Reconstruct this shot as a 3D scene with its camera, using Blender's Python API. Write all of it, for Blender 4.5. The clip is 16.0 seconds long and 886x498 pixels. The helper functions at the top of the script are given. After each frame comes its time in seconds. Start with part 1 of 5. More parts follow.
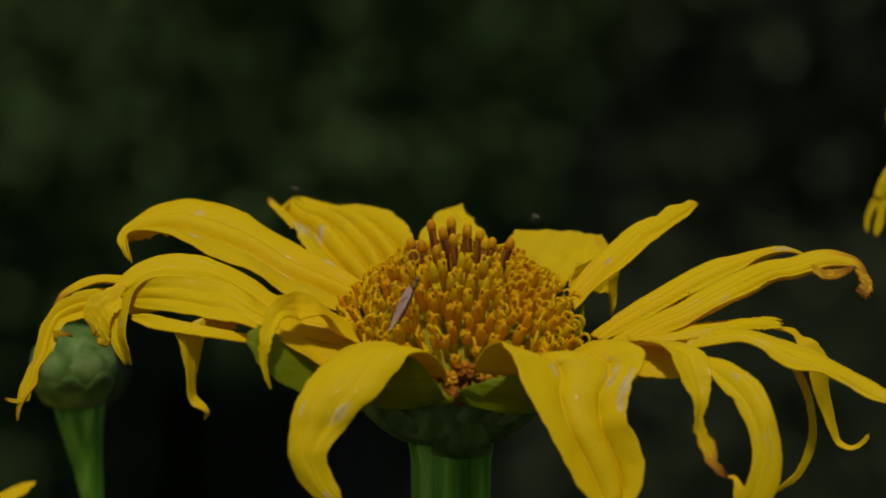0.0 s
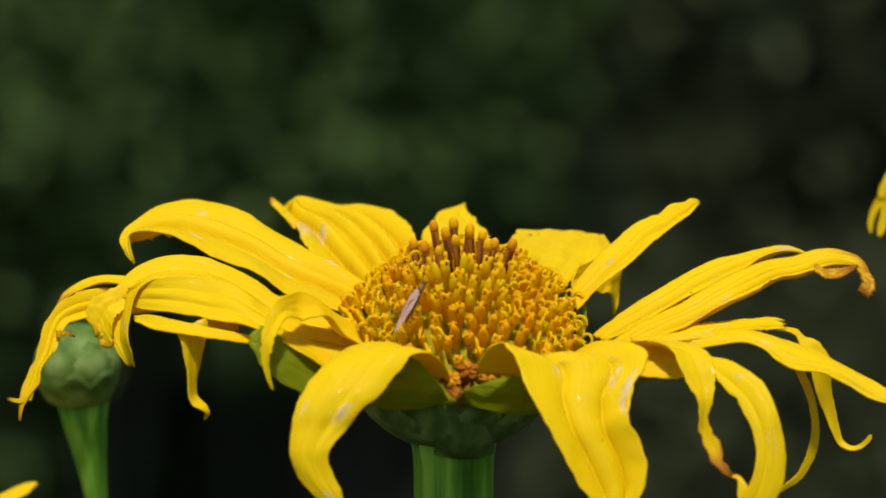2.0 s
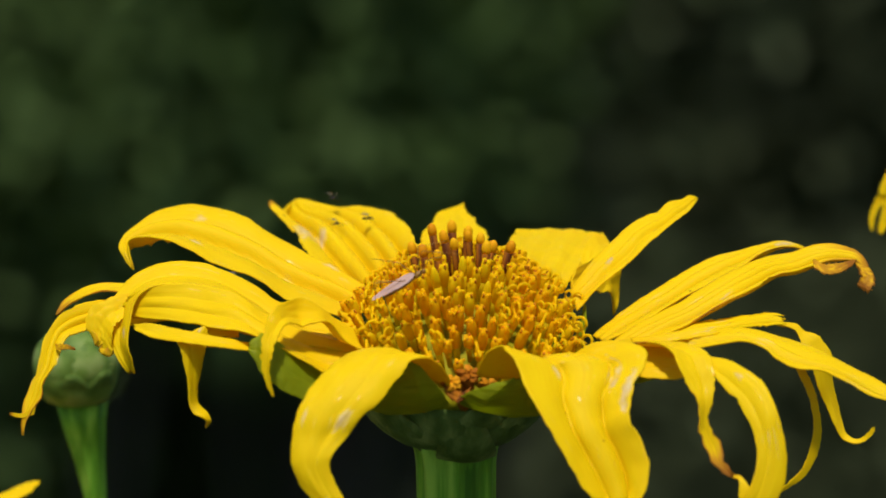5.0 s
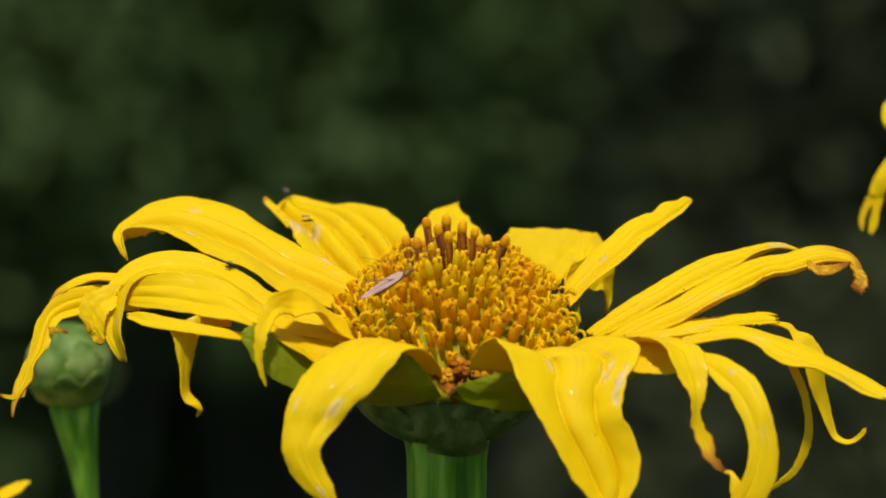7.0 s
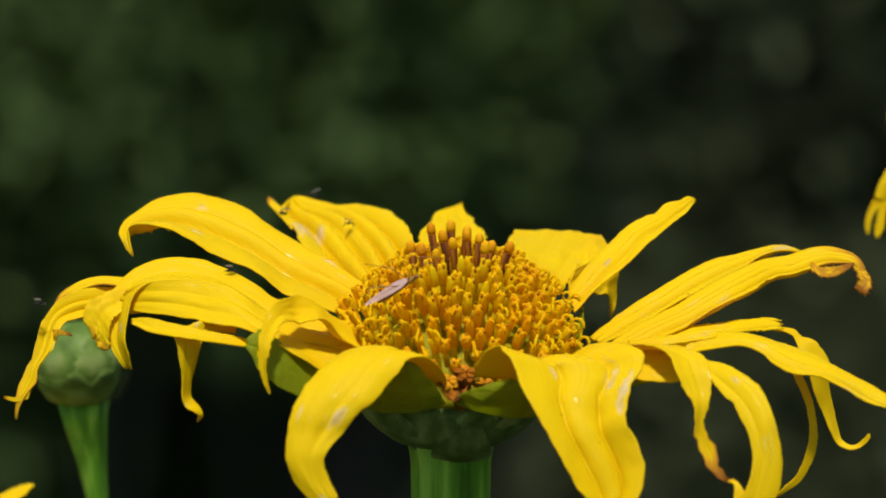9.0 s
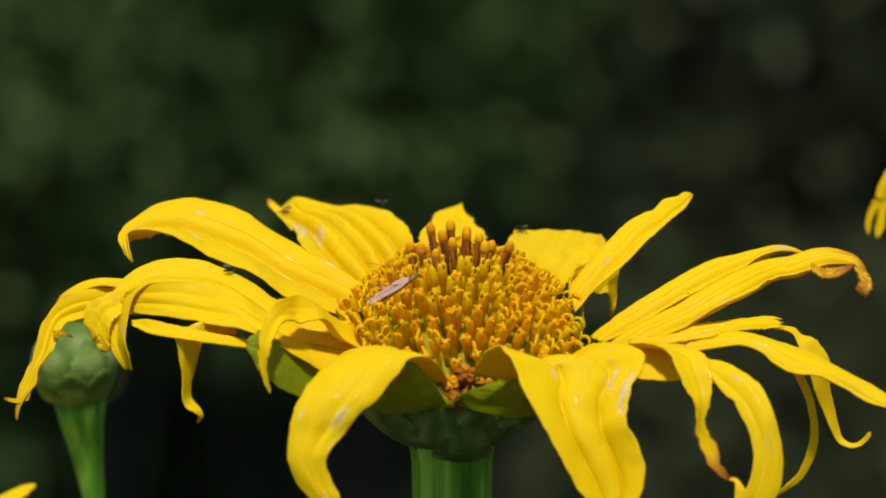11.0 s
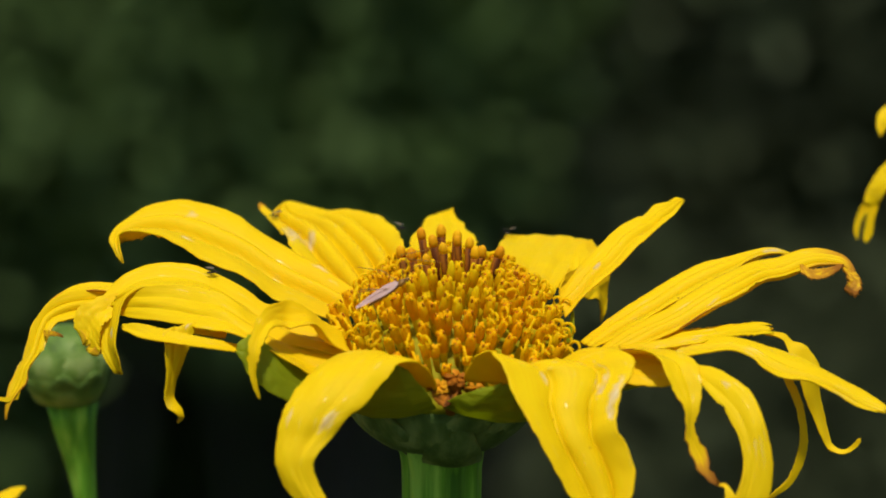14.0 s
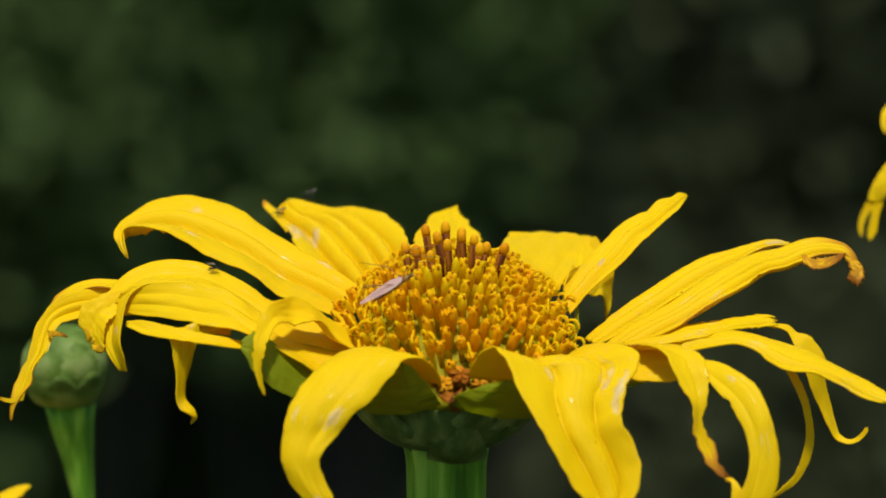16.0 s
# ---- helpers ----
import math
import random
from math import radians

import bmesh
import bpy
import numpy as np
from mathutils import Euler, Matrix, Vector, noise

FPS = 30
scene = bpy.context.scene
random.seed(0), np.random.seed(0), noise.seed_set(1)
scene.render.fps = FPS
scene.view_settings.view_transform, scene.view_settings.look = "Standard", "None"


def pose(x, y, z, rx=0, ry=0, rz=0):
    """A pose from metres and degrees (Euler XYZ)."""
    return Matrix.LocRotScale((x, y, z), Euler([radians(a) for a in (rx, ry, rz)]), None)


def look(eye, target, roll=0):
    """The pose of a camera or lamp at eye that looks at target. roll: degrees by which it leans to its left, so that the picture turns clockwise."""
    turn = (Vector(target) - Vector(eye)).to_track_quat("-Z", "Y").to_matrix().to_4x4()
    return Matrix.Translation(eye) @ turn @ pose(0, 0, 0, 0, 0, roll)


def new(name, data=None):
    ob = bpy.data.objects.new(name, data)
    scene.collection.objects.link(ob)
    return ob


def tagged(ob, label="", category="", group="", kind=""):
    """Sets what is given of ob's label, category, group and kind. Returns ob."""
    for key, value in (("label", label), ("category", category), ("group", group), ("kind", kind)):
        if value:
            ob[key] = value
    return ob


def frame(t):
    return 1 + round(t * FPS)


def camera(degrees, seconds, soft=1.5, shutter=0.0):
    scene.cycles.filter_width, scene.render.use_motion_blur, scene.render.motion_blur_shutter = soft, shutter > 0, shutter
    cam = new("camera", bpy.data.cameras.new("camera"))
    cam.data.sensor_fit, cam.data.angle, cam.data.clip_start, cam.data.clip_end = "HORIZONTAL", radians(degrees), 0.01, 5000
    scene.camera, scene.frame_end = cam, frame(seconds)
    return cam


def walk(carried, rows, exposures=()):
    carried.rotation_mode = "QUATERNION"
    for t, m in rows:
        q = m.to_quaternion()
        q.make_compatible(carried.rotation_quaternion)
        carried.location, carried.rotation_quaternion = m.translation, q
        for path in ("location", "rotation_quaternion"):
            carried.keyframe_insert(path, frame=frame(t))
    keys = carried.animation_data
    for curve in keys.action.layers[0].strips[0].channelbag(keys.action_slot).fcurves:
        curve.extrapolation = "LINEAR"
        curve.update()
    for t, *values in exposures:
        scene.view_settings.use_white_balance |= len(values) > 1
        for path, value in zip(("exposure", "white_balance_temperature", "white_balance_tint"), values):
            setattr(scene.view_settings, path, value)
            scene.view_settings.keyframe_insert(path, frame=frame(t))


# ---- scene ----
cam = camera(10, 16.0, 1.8)
EYE = pose(-0.00192, -0.69853, 2.06173, 78, 0, 0)
FADE = [(0, -1.15), (0.1, -0.75), (0.2, -0.45), (0.3, -0.2), (0.4, -0.05), (0.5, 0.0), (16, 0.0)]
walk(cam, [(0, EYE), (16, EYE)], FADE)
cam.data.dof.use_dof = True
cam.data.dof.focus_distance = 0.721
cam.data.dof.aperture_fstop = 22

# ---- daylight: hazy, high sun ----
SUN_UP, SUN_TURN = 71, 190
world = bpy.data.worlds.new("sky")
scene.world = world
world.use_nodes = True
sky = world.node_tree.nodes.new("ShaderNodeTexSky")
sky.sky_type, sky.sun_disc = "NISHITA", False
sky.sun_elevation, sky.sun_rotation = radians(SUN_UP), radians(SUN_TURN)
back = world.node_tree.nodes["Background"]
back.inputs["Strength"].default_value = 0.11
world.node_tree.links.new(sky.outputs["Color"], back.inputs["Color"])
sun_data = bpy.data.lights.new("sun", "SUN")
sun_data.energy, sun_data.angle, sun_data.color = 3.8, radians(5), (1.0, 0.96, 0.9)
sun = new("sun", sun_data)
way = Vector((math.sin(radians(SUN_TURN)) * math.cos(radians(SUN_UP)), math.cos(radians(SUN_TURN)) * math.cos(radians(SUN_UP)), math.sin(radians(SUN_UP))))
sun.matrix_world = look(way * 20, (0, 0, 0))


# ---- materials ----
def material(name):
    m = bpy.data.materials.new(name)
    m.use_nodes = True
    return m, m.node_tree.nodes, m.node_tree.links, m.node_tree.nodes["Principled BSDF"]


def ramp(nodes, links, source, stops):
    r = nodes.new("ShaderNodeValToRGB")
    while len(r.color_ramp.elements) < len(stops):
        r.color_ramp.elements.new(0.5)
    for e, (at, col) in zip(r.color_ramp.elements, stops):
        e.position, e.color = at, (*col, 1)
    links.new(source, r.inputs["Fac"])
    return r.outputs["Color"]


def grain(nodes, links, scale, detail=4, vector=None, stretch=None):
    n = nodes.new("ShaderNodeTexNoise")
    n.inputs["Scale"].default_value, n.inputs["Detail"].default_value = scale, detail
    if vector is not None:
        if stretch:
            mp = nodes.new("ShaderNodeMapping")
            mp.inputs["Scale"].default_value = stretch
            links.new(vector, mp.inputs["Vector"])
            vector = mp.outputs["Vector"]
        links.new(vector, n.inputs["Vector"])
    return n.outputs["Fac"]


def bumped(nodes, links, shader, source, strength, distance):
    b = nodes.new("ShaderNodeBump")
    b.inputs["Strength"].default_value, b.inputs["Distance"].default_value = strength, distance
    links.new(source, b.inputs["Height"])
    links.new(b.outputs["Normal"], shader.inputs["Normal"])


def mixed(nodes, links, fac, a, b):
    m = nodes.new("ShaderNodeMix")
    m.data_type = "RGBA"
    for value, socket in ((fac, m.inputs[0]), (a, m.inputs[6]), (b, m.inputs[7])):
        if isinstance(value, (tuple, float, int)):
            socket.default_value = value if not isinstance(value, tuple) else (*value, 1)
        else:
            links.new(value, socket)
    return m.outputs[2]


def leafy(name, stops, scale, rough=0.5, through_light=0.25, glow=(0.2, 0.35, 0.02), relief=0.0002, vary=False, gloss=0.3, stretch=None, single=0.0):
    """Thin plant tissue: reflects and lets some light through. vary: from object to object; single: from leaf to leaf."""
    m, nodes, links, shader = material(name)
    geo = nodes.new("ShaderNodeTexCoord").outputs["Object"]
    fac = grain(nodes, links, scale, 5, geo, stretch)
    shader.inputs["Specular IOR Level"].default_value = gloss
    if vary:
        one = nodes.new("ShaderNodeMix")
        one.inputs[0].default_value = 0.55
        links.new(fac, one.inputs[2])
        links.new(nodes.new("ShaderNodeObjectInfo").outputs["Random"], one.inputs[3])
        fac = one.outputs[0]
    if single:
        one = nodes.new("ShaderNodeMix")
        one.inputs[0].default_value = single
        links.new(fac, one.inputs[2])
        links.new(nodes.new("ShaderNodeNewGeometry").outputs["Random Per Island"], one.inputs[3])
        fac = one.outputs[0]
    col = ramp(nodes, links, fac, stops)
    links.new(col, shader.inputs["Base Color"])
    shader.inputs["Roughness"].default_value = rough
    bumped(nodes, links, shader, grain(nodes, links, scale * 6, 3, geo), 0.3, relief)
    if through_light:
        tr = nodes.new("ShaderNodeBsdfTranslucent")
        tr.inputs["Color"].default_value = (*glow, 1)
        mix = nodes.new("ShaderNodeMixShader")
        mix.inputs[0].default_value = through_light
        links.new(shader.outputs[0], mix.inputs[1])
        links.new(tr.outputs[0], mix.inputs[2])
        links.new(mix.outputs[0], nodes["Material Output"].inputs["Surface"])
    return m


def petal_material():
    """Waxy yellow ray petal: veins along its length, bleached scars and painted pale glints, brown at the withered tip.
    """
    m, nodes, links, shader = material("petal_yellow")
    tex = nodes.new("ShaderNodeTexCoord")
    uv, ob = tex.outputs["UV"], tex.outputs["Object"]
    veins = grain(nodes, links, 1.0, 4, uv, (38, 1.6, 1))
    base = ramp(nodes, links, veins, [(0.3, (0.85, 0.565, 0.0005)), (0.5, (0.875, 0.62, 0.0008)), (0.7, (0.89, 0.655, 0.001))])
    sep = nodes.new("ShaderNodeSeparateXYZ")
    links.new(uv, sep.inputs[0])
    base = mixed(nodes, links, ramp(nodes, links, sep.outputs["Y"], [(0.05, (0.5,) * 3), (0.4, (0.0,) * 3)]), base, (0.84, 0.52, 0.0005))
    spots = ramp(nodes, links, grain(nodes, links, 1.0, 3, uv, (22, 9, 1)), [(0.58, (0, 0, 0)), (0.68, (0.55, 0.55, 0.55))])
    wide = ramp(nodes, links, grain(nodes, links, 130, 2, ob), [(0.6, (0, 0, 0)), (0.67, (1, 1, 1))])
    both = nodes.new("ShaderNodeMath")
    both.operation = "MULTIPLY"
    links.new(spots, both.inputs[0]), links.new(wide, both.inputs[1])
    mottle = ramp(nodes, links, grain(nodes, links, 70, 3, ob), [(0.35, (0.3,) * 3), (0.6, (0.0,) * 3)])
    base = mixed(nodes, links, mottle, base, (0.85, 0.57, 0.0006))
    fleck = ramp(nodes, links, grain(nodes, links, 420, 2, ob), [(0.775, (0,) * 3), (0.79, (1,) * 3)])
    # pale streaks: bleached scars and wax glints painted into the colour
    scar_glint = ramp(nodes, links, grain(nodes, links, 90, 2, ob), [(0.45, (0.86, 0.74, 0.4)), (0.62, (0.52, 0.38, 0.15))])
    patched = mixed(nodes, links, fleck, mixed(nodes, links, both.outputs[0], base, scar_glint), (0.22, 0.08, 0.01))
    worn_glint = nodes.new("ShaderNodeAttribute")
    worn_glint.attribute_type, worn_glint.attribute_name = "GEOMETRY", "scar_glint"
    # placed patches, same mix: dry scars plus highlights painted as pale colour
    husk_glint = ramp(nodes, links, grain(nodes, links, 1.0, 4, uv, (12, 14, 1)), [(0.34, (0.42, 0.3, 0.14)), (0.5, (0.7, 0.56, 0.3)), (0.66, (0.84, 0.76, 0.52))])
    patched = mixed(nodes, links, ramp(nodes, links, worn_glint.outputs["Fac"], [(0.15, (0,) * 3), (0.9, (0.75,) * 3)]), patched, husk_glint)
    wither = nodes.new("ShaderNodeAttribute")
    wither.attribute_type, wither.attribute_name = "GEOMETRY", "wither"
    edge = ramp(nodes, links, wither.outputs["Fac"], [(0.35, (0, 0, 0)), (0.6, (1, 1, 1))])
    dried = ramp(nodes, links, wither.outputs["Fac"], [(0.5, (0.7, 0.36, 0.01)), (1.0, (0.3, 0.11, 0.01))])
    links.new(mixed(nodes, links, edge, patched, dried), shader.inputs["Base Color"])
    waxy = grain(nodes, links, 1.0, 2, uv, (13, 11, 1))
    links.new(ramp(nodes, links, waxy, [(0.29, (0.35,) * 3), (0.36, (0.6,) * 3)]), shader.inputs["Roughness"])
    links.new(ramp(nodes, links, waxy, [(0.29, (0.6,) * 3), (0.36, (0.13,) * 3)]), shader.inputs["Specular IOR Level"])
    bumped(nodes, links, shader, veins, 0.012, 0.0002)
    tr = nodes.new("ShaderNodeBsdfTranslucent")
    tr.inputs["Color"].default_value = (0.92, 0.6, 0.001, 1)
    mix = nodes.new("ShaderNodeMixShader")
    mix.inputs[0].default_value = 0.3
    links.new(shader.outputs[0], mix.inputs[1])
    links.new(tr.outputs[0], mix.inputs[2])
    links.new(mix.outputs[0], nodes["Material Output"].inputs["Surface"])
    return m


PETAL = petal_material()
STALK = leafy("stalk_green", [(0.36, (0.055, 0.16, 0.01)), (0.5, (0.14, 0.35, 0.02)), (0.64, (0.32, 0.57, 0.06))], 420, 0.6, 0.0, gloss=0.15, stretch=(1, 1, 0.06))
CUP = leafy("involucre_green", [(0.3, (0.045, 0.085, 0.012)), (0.5, (0.095, 0.155, 0.026)), (0.7, (0.22, 0.29, 0.07))], 300, 0.6, 0.0, relief=0.0012, gloss=0.1, stretch=(1, 1, 0.3))
BRACT = leafy("bract_yellow_green", [(0.3, (0.24, 0.28, 0.005)), (0.7, (0.4, 0.43, 0.008))], 110, 0.55, 0.55, (0.56, 0.62, 0.008), gloss=0.2)
BUD = leafy("bud_green", [(0.34, (0.065, 0.12, 0.012)), (0.5, (0.12, 0.2, 0.028)), (0.66, (0.21, 0.28, 0.07))], 260, 0.6, 0.0, gloss=0.2)
DISC = leafy("disc_green_ochre", [(0.3, (0.24, 0.22, 0.006)), (0.7, (0.38, 0.33, 0.008))], 500, 0.6, 0.0, gloss=0.1)
FLORET = leafy("floret_yellow", [(0.2, (0.97, 0.62, 0.001)), (0.8, (0.98, 0.74, 0.002))], 400, 0.6, 0.55, (0.98, 0.72, 0.002), 0.00004, True, 0.12)
FLORET_OLD = leafy("floret_orange", [(0.2, (0.96, 0.55, 0.001)), (0.8, (0.99, 0.67, 0.002))], 400, 0.6, 0.6, (0.99, 0.68, 0.002), 0.00004, True, 0.12)
WITHERED = leafy("floret_withered", [(0.3, (0.36, 0.11, 0.004)), (0.7, (0.74, 0.32, 0.006))], 600, 0.7, 0.2, (0.5, 0.2, 0.004), 0.00006, True, 0.12)
TUBE = leafy("floret_tube_green_yellow", [(0.3, (0.68, 0.54, 0.006)), (0.7, (0.86, 0.66, 0.008))], 500, 0.6, 0.55, (0.84, 0.68, 0.008), 0.00004, True, 0.12)
GREENISH = leafy("floret_green_yellow", [(0.3, (0.9, 0.64, 0.003)), (0.7, (0.95, 0.74, 0.004))], 500, 0.6, 0.55, (0.97, 0.74, 0.004), 0.00004, True, 0.12)
CAP = leafy("floret_cap_orange", [(0.3, (0.75, 0.3, 0.002)), (0.7, (0.92, 0.48, 0.003))], 500, 0.6, 0.2, (0.8, 0.35, 0.002), 0.00004, True, 0.12)
STIGMA = leafy("stigma_red_brown", [(0.3, (0.4, 0.12, 0.003)), (0.7, (0.6, 0.22, 0.004))], 900, 0.6, 0.0, gloss=0.12)
ANTHER = leafy("anther_brown", [(0.4, (0.09, 0.022, 0.002)), (0.62, (0.4, 0.13, 0.004))], 900, 0.6, 0.0, gloss=0.12, stretch=(1, 1, 0.1))
LEAF = leafy("leaf_green", [(0.15, (0.060, 0.100, 0.027)), (0.5, (0.088, 0.145, 0.037)), (0.85, (0.148, 0.221, 0.067))], 30, 0.8, 0.25, (0.07, 0.14, 0.014), 0.001, single=0.7)
LEAF_GREY = leafy("leaf_grey_green", [(0.15, (0.074, 0.100, 0.041)), (0.5, (0.124, 0.159, 0.071)), (0.85, (0.216, 0.249, 0.128))], 30, 0.8, 0.2, (0.08, 0.12, 0.02), 0.001, single=0.7)
# leaf green with the backdrop's deep shade put into its colour
LEAF_SHADED = leafy("leaf_shaded_green", [(0.15, (0.025, 0.034, 0.013)), (0.5, (0.047, 0.059, 0.024)), (0.85, (0.094, 0.11, 0.05))], 30, 0.8, 0.12, (0.035, 0.045, 0.012), 0.001, single=0.7)
for one in (LEAF, LEAF_GREY, LEAF_SHADED):
    one.node_tree.nodes["Principled BSDF"].inputs["Specular IOR Level"].default_value = 0.15
WING = leafy("insect_wing", [(0.3, (0.16, 0.14, 0.11)), (0.7, (0.24, 0.21, 0.17))], 900, 0.4, 0.4, (0.25, 0.22, 0.18), 0.00003)
WING.node_tree.nodes["Principled BSDF"].inputs["Alpha"].default_value = 0.65
GNAT_BLACK = leafy("insect_black", [(0.3, (0.015, 0.012, 0.01)), (0.7, (0.04, 0.03, 0.025))], 900, 0.35, 0.0, relief=0.00003)
BUG_TAN = leafy("bug_wing_pinkish_tan", [(0.3, (0.58, 0.36, 0.29)), (0.7, (0.7, 0.47, 0.39))], 600, 0.4, 0.25, (0.66, 0.42, 0.3), 0.00004)
BUG_LEG = leafy("bug_leg_brown", [(0.3, (0.2, 0.1, 0.02)), (0.7, (0.32, 0.16, 0.03))], 600, 0.5, 0.0, relief=0.00003)
BARK = leafy("bark_brown", [(0.3, (0.024, 0.024, 0.015)), (0.7, (0.05, 0.05, 0.03))], 40, 0.8, 0.0, relief=0.004)
SOIL = leafy("ground_soil_and_grass", [(0.35, (0.018, 0.015, 0.01)), (0.65, (0.02, 0.028, 0.012))], 6, 0.9, 0.0, relief=0.02)

MM = 0.001


def part(name, bm, mat, parent, label="", at=None):
    """Links a bmesh as one mesh object under a thing or part."""
    data = bpy.data.meshes.new(name)
    bm.to_mesh(data)
    bm.free()
    for p in data.polygons:
        p.use_smooth = True
    for one in (mat if isinstance(mat, (list, tuple)) else [mat]):
        data.materials.append(one)
    ob = new(name, data)
    ob.parent = parent
    if at is not None:
        ob.matrix_basis = at
    return tagged(ob, label)


def glide(points, n):
    """n points evenly along a smooth curve through the given rows of numbers (spacing by the first three)."""
    pts = np.array(points, float)
    step = np.maximum(np.linalg.norm(np.diff(pts[:, :3], axis=0), axis=1), 1e-6) ** 0.5
    t = np.concatenate([[0], np.cumsum(step)])
    slope = np.zeros_like(pts)
    slope[1:-1] = (pts[2:] - pts[:-2]) / (t[2:] - t[:-2])[:, None]
    slope[0], slope[-1] = (pts[1] - pts[0]) / step[0], (pts[-1] - pts[-2]) / step[-1]
    fine = np.linspace(0, t[-1], 400)
    k = np.clip(np.searchsorted(t, fine, "right") - 1, 0, len(t) - 2)
    h = (t[k + 1] - t[k])[:, None]
    s = ((fine - t[k])[:, None]) / h
    out = ((2 * s**3 - 3 * s**2 + 1) * pts[k] + (s**3 - 2 * s**2 + s) * h * slope[k] + (-2 * s**3 + 3 * s**2) * pts[k + 1] + (s**3 - s**2) * h * slope[k + 1])
    arc = np.concatenate([[0], np.cumsum(np.linalg.norm(np.diff(out[:, :3], axis=0), axis=1))])
    want = np.linspace(0, arc[-1], n)
    return np.stack([np.interp(want, arc, out[:, i]) for i in range(pts.shape[1])], 1)


def lathe(bm, profile, sides, wobble=None):
    """A turned body about z from (radius, height) pairs; wobble(angle, height) scales the radius."""
    rings = []
    for r, z in profile:
        ring = []
        for i in range(sides):
            a = 2 * math.pi * i / sides
            q = r * (wobble(a, z) if wobble else 1)
            ring.append(bm.verts.new((q * math.cos(a), q * math.sin(a), z)))
        rings.append(ring)
    for lo, hi in zip(rings, rings[1:]):
        for i in range(sides):
            bm.faces.new((lo[i], lo[(i + 1) % sides], hi[(i + 1) % sides], hi[i]))
    bm.faces.new(rings[0][::-1])
    bm.faces.new(rings[-1])
    return rings


def tube(bm, points, radii, sides=8, mat=0, ribs=0.0):
    """A round limb along points, ribbed lengthwise by that share of its radius."""
    pts = [Vector(p) for p in points]
    rings = []
    for i, p in enumerate(pts):
        d = (pts[min(i + 1, len(pts) - 1)] - pts[max(i - 1, 0)]).normalized()
        q = d.to_track_quat("Z", "Y")
        r = radii[i] if isinstance(radii, (list, tuple)) else radii
        turns = [2 * math.pi * k / sides for k in range(sides)]
        rings.append([bm.verts.new(p + q @ Vector((math.cos(b), math.sin(b), 0)) * r * (1 + ribs * math.cos(7 * b + 0.8))) for b in turns])
    for lo, hi in zip(rings, rings[1:]):
        for k in range(sides):
            bm.faces.new((lo[k], lo[(k + 1) % sides], hi[(k + 1) % sides], hi[k])).material_index = mat
    bm.faces.new(rings[0][::-1]).material_index = mat
    bm.faces.new(rings[-1]).material_index = mat


# ---- the ground and what stands far behind ----
def ground():
    bm = bmesh.new()
    bmesh.ops.create_grid(bm, x_segments=80, y_segments=80, size=400)
    for v in bm.verts:
        v.co.x, v.co.y = (math.copysign(abs(c / 400) ** 3 * 400, c) for c in (v.co.x, v.co.y))
        v.co.z = 0.05 * noise.noise(v.co * 0.4)
    tagged(part("ground", bm, SOIL, None), "dark soil with low green growth", "ground", kind="structure")


ground()


def leaf_blade(bm, m, length, width, mat=0):
    """One folded leaf with a midrib and a pointed end."""
    mid = [m @ Vector((0, length * t, 0.12 * length * math.sin(3 * t) - 0.1 * length * t)) for t in (0, 0.35, 0.7, 1)]
    rows = [bm.verts.new(p) for p in mid]
    side = []
    for s in (-1, 1):
        side.append([bm.verts.new(m @ Vector((s * width * w, length * t, 0.12 * length * math.sin(3 * t) + 0.08 * width))) for t, w in ((0.3, 0.46), (0.65, 0.38))])
    for k, s in enumerate(side):
        for f in ((rows[0], rows[1], s[0]), (rows[1], rows[2], s[1], s[0]), (rows[2], rows[3], s[1])):
            bm.faces.new(f if k else f[::-1]).material_index = mat


def shrub(at, height, spread, bare, leaves, seed, mat, label):
    rnd = random.Random(seed)
    thing = tagged(new("shrub"), label, "shrub", "shrubs behind the flower")
    thing.location = at
    tips = []
    for i in range(9):
        bm = bmesh.new()
        a = rnd.uniform(0, 6.28)
        top = Vector((math.cos(a) * spread * rnd.uniform(0.2, 0.9), math.sin(a) * spread * 0.5 * rnd.uniform(0.2, 0.9), height * rnd.uniform(0.6, 1)))
        pts = [Vector((0.05 * math.cos(a), 0.05 * math.sin(a), -0.1)) * (1 - t) + top * t + Vector((0, 0, 0.25 * height * t * (1 - t))) for t in (0, 0.25, 0.5, 0.75, 1)]
        tube(bm, pts, [0.013, 0.011, 0.009, 0.006, 0.003], 7)
        part("stem", bm, BARK, thing)
        tips.append(pts)
    bm = bmesh.new()
    for i in range(leaves // 6):
        pts = rnd.choice(tips)
        k = rnd.uniform(bare, 3.99)
        sprig = pts[int(k)].lerp(pts[int(k) + 1], k % 1) + Vector((rnd.gauss(0, 0.2), rnd.gauss(0, 0.2), rnd.gauss(0, 0.16))) * spread
        hang = Vector((rnd.gauss(0, 0.3), rnd.gauss(0, 0.3), 1)).normalized()
        for j in range(rnd.randint(3, 9)):
            c = sprig + hang * rnd.gauss(0, 0.065) + Vector((rnd.gauss(0, 0.022), rnd.gauss(0, 0.03), rnd.gauss(0, 0.015)))
            c.z = max(c.z, 0.03, height * bare * rnd.uniform(0.18, 0.27))
            m = Matrix.Translation(c) @ Euler((rnd.gauss(-0.5, 0.5), rnd.gauss(0, 0.4), rnd.uniform(0, 6.28))).to_matrix().to_4x4()
            size = rnd.uniform(0.022, 0.044)
            leaf_blade(bm, m, size, size * 0.6)
    part("crown", bm, mat, thing)


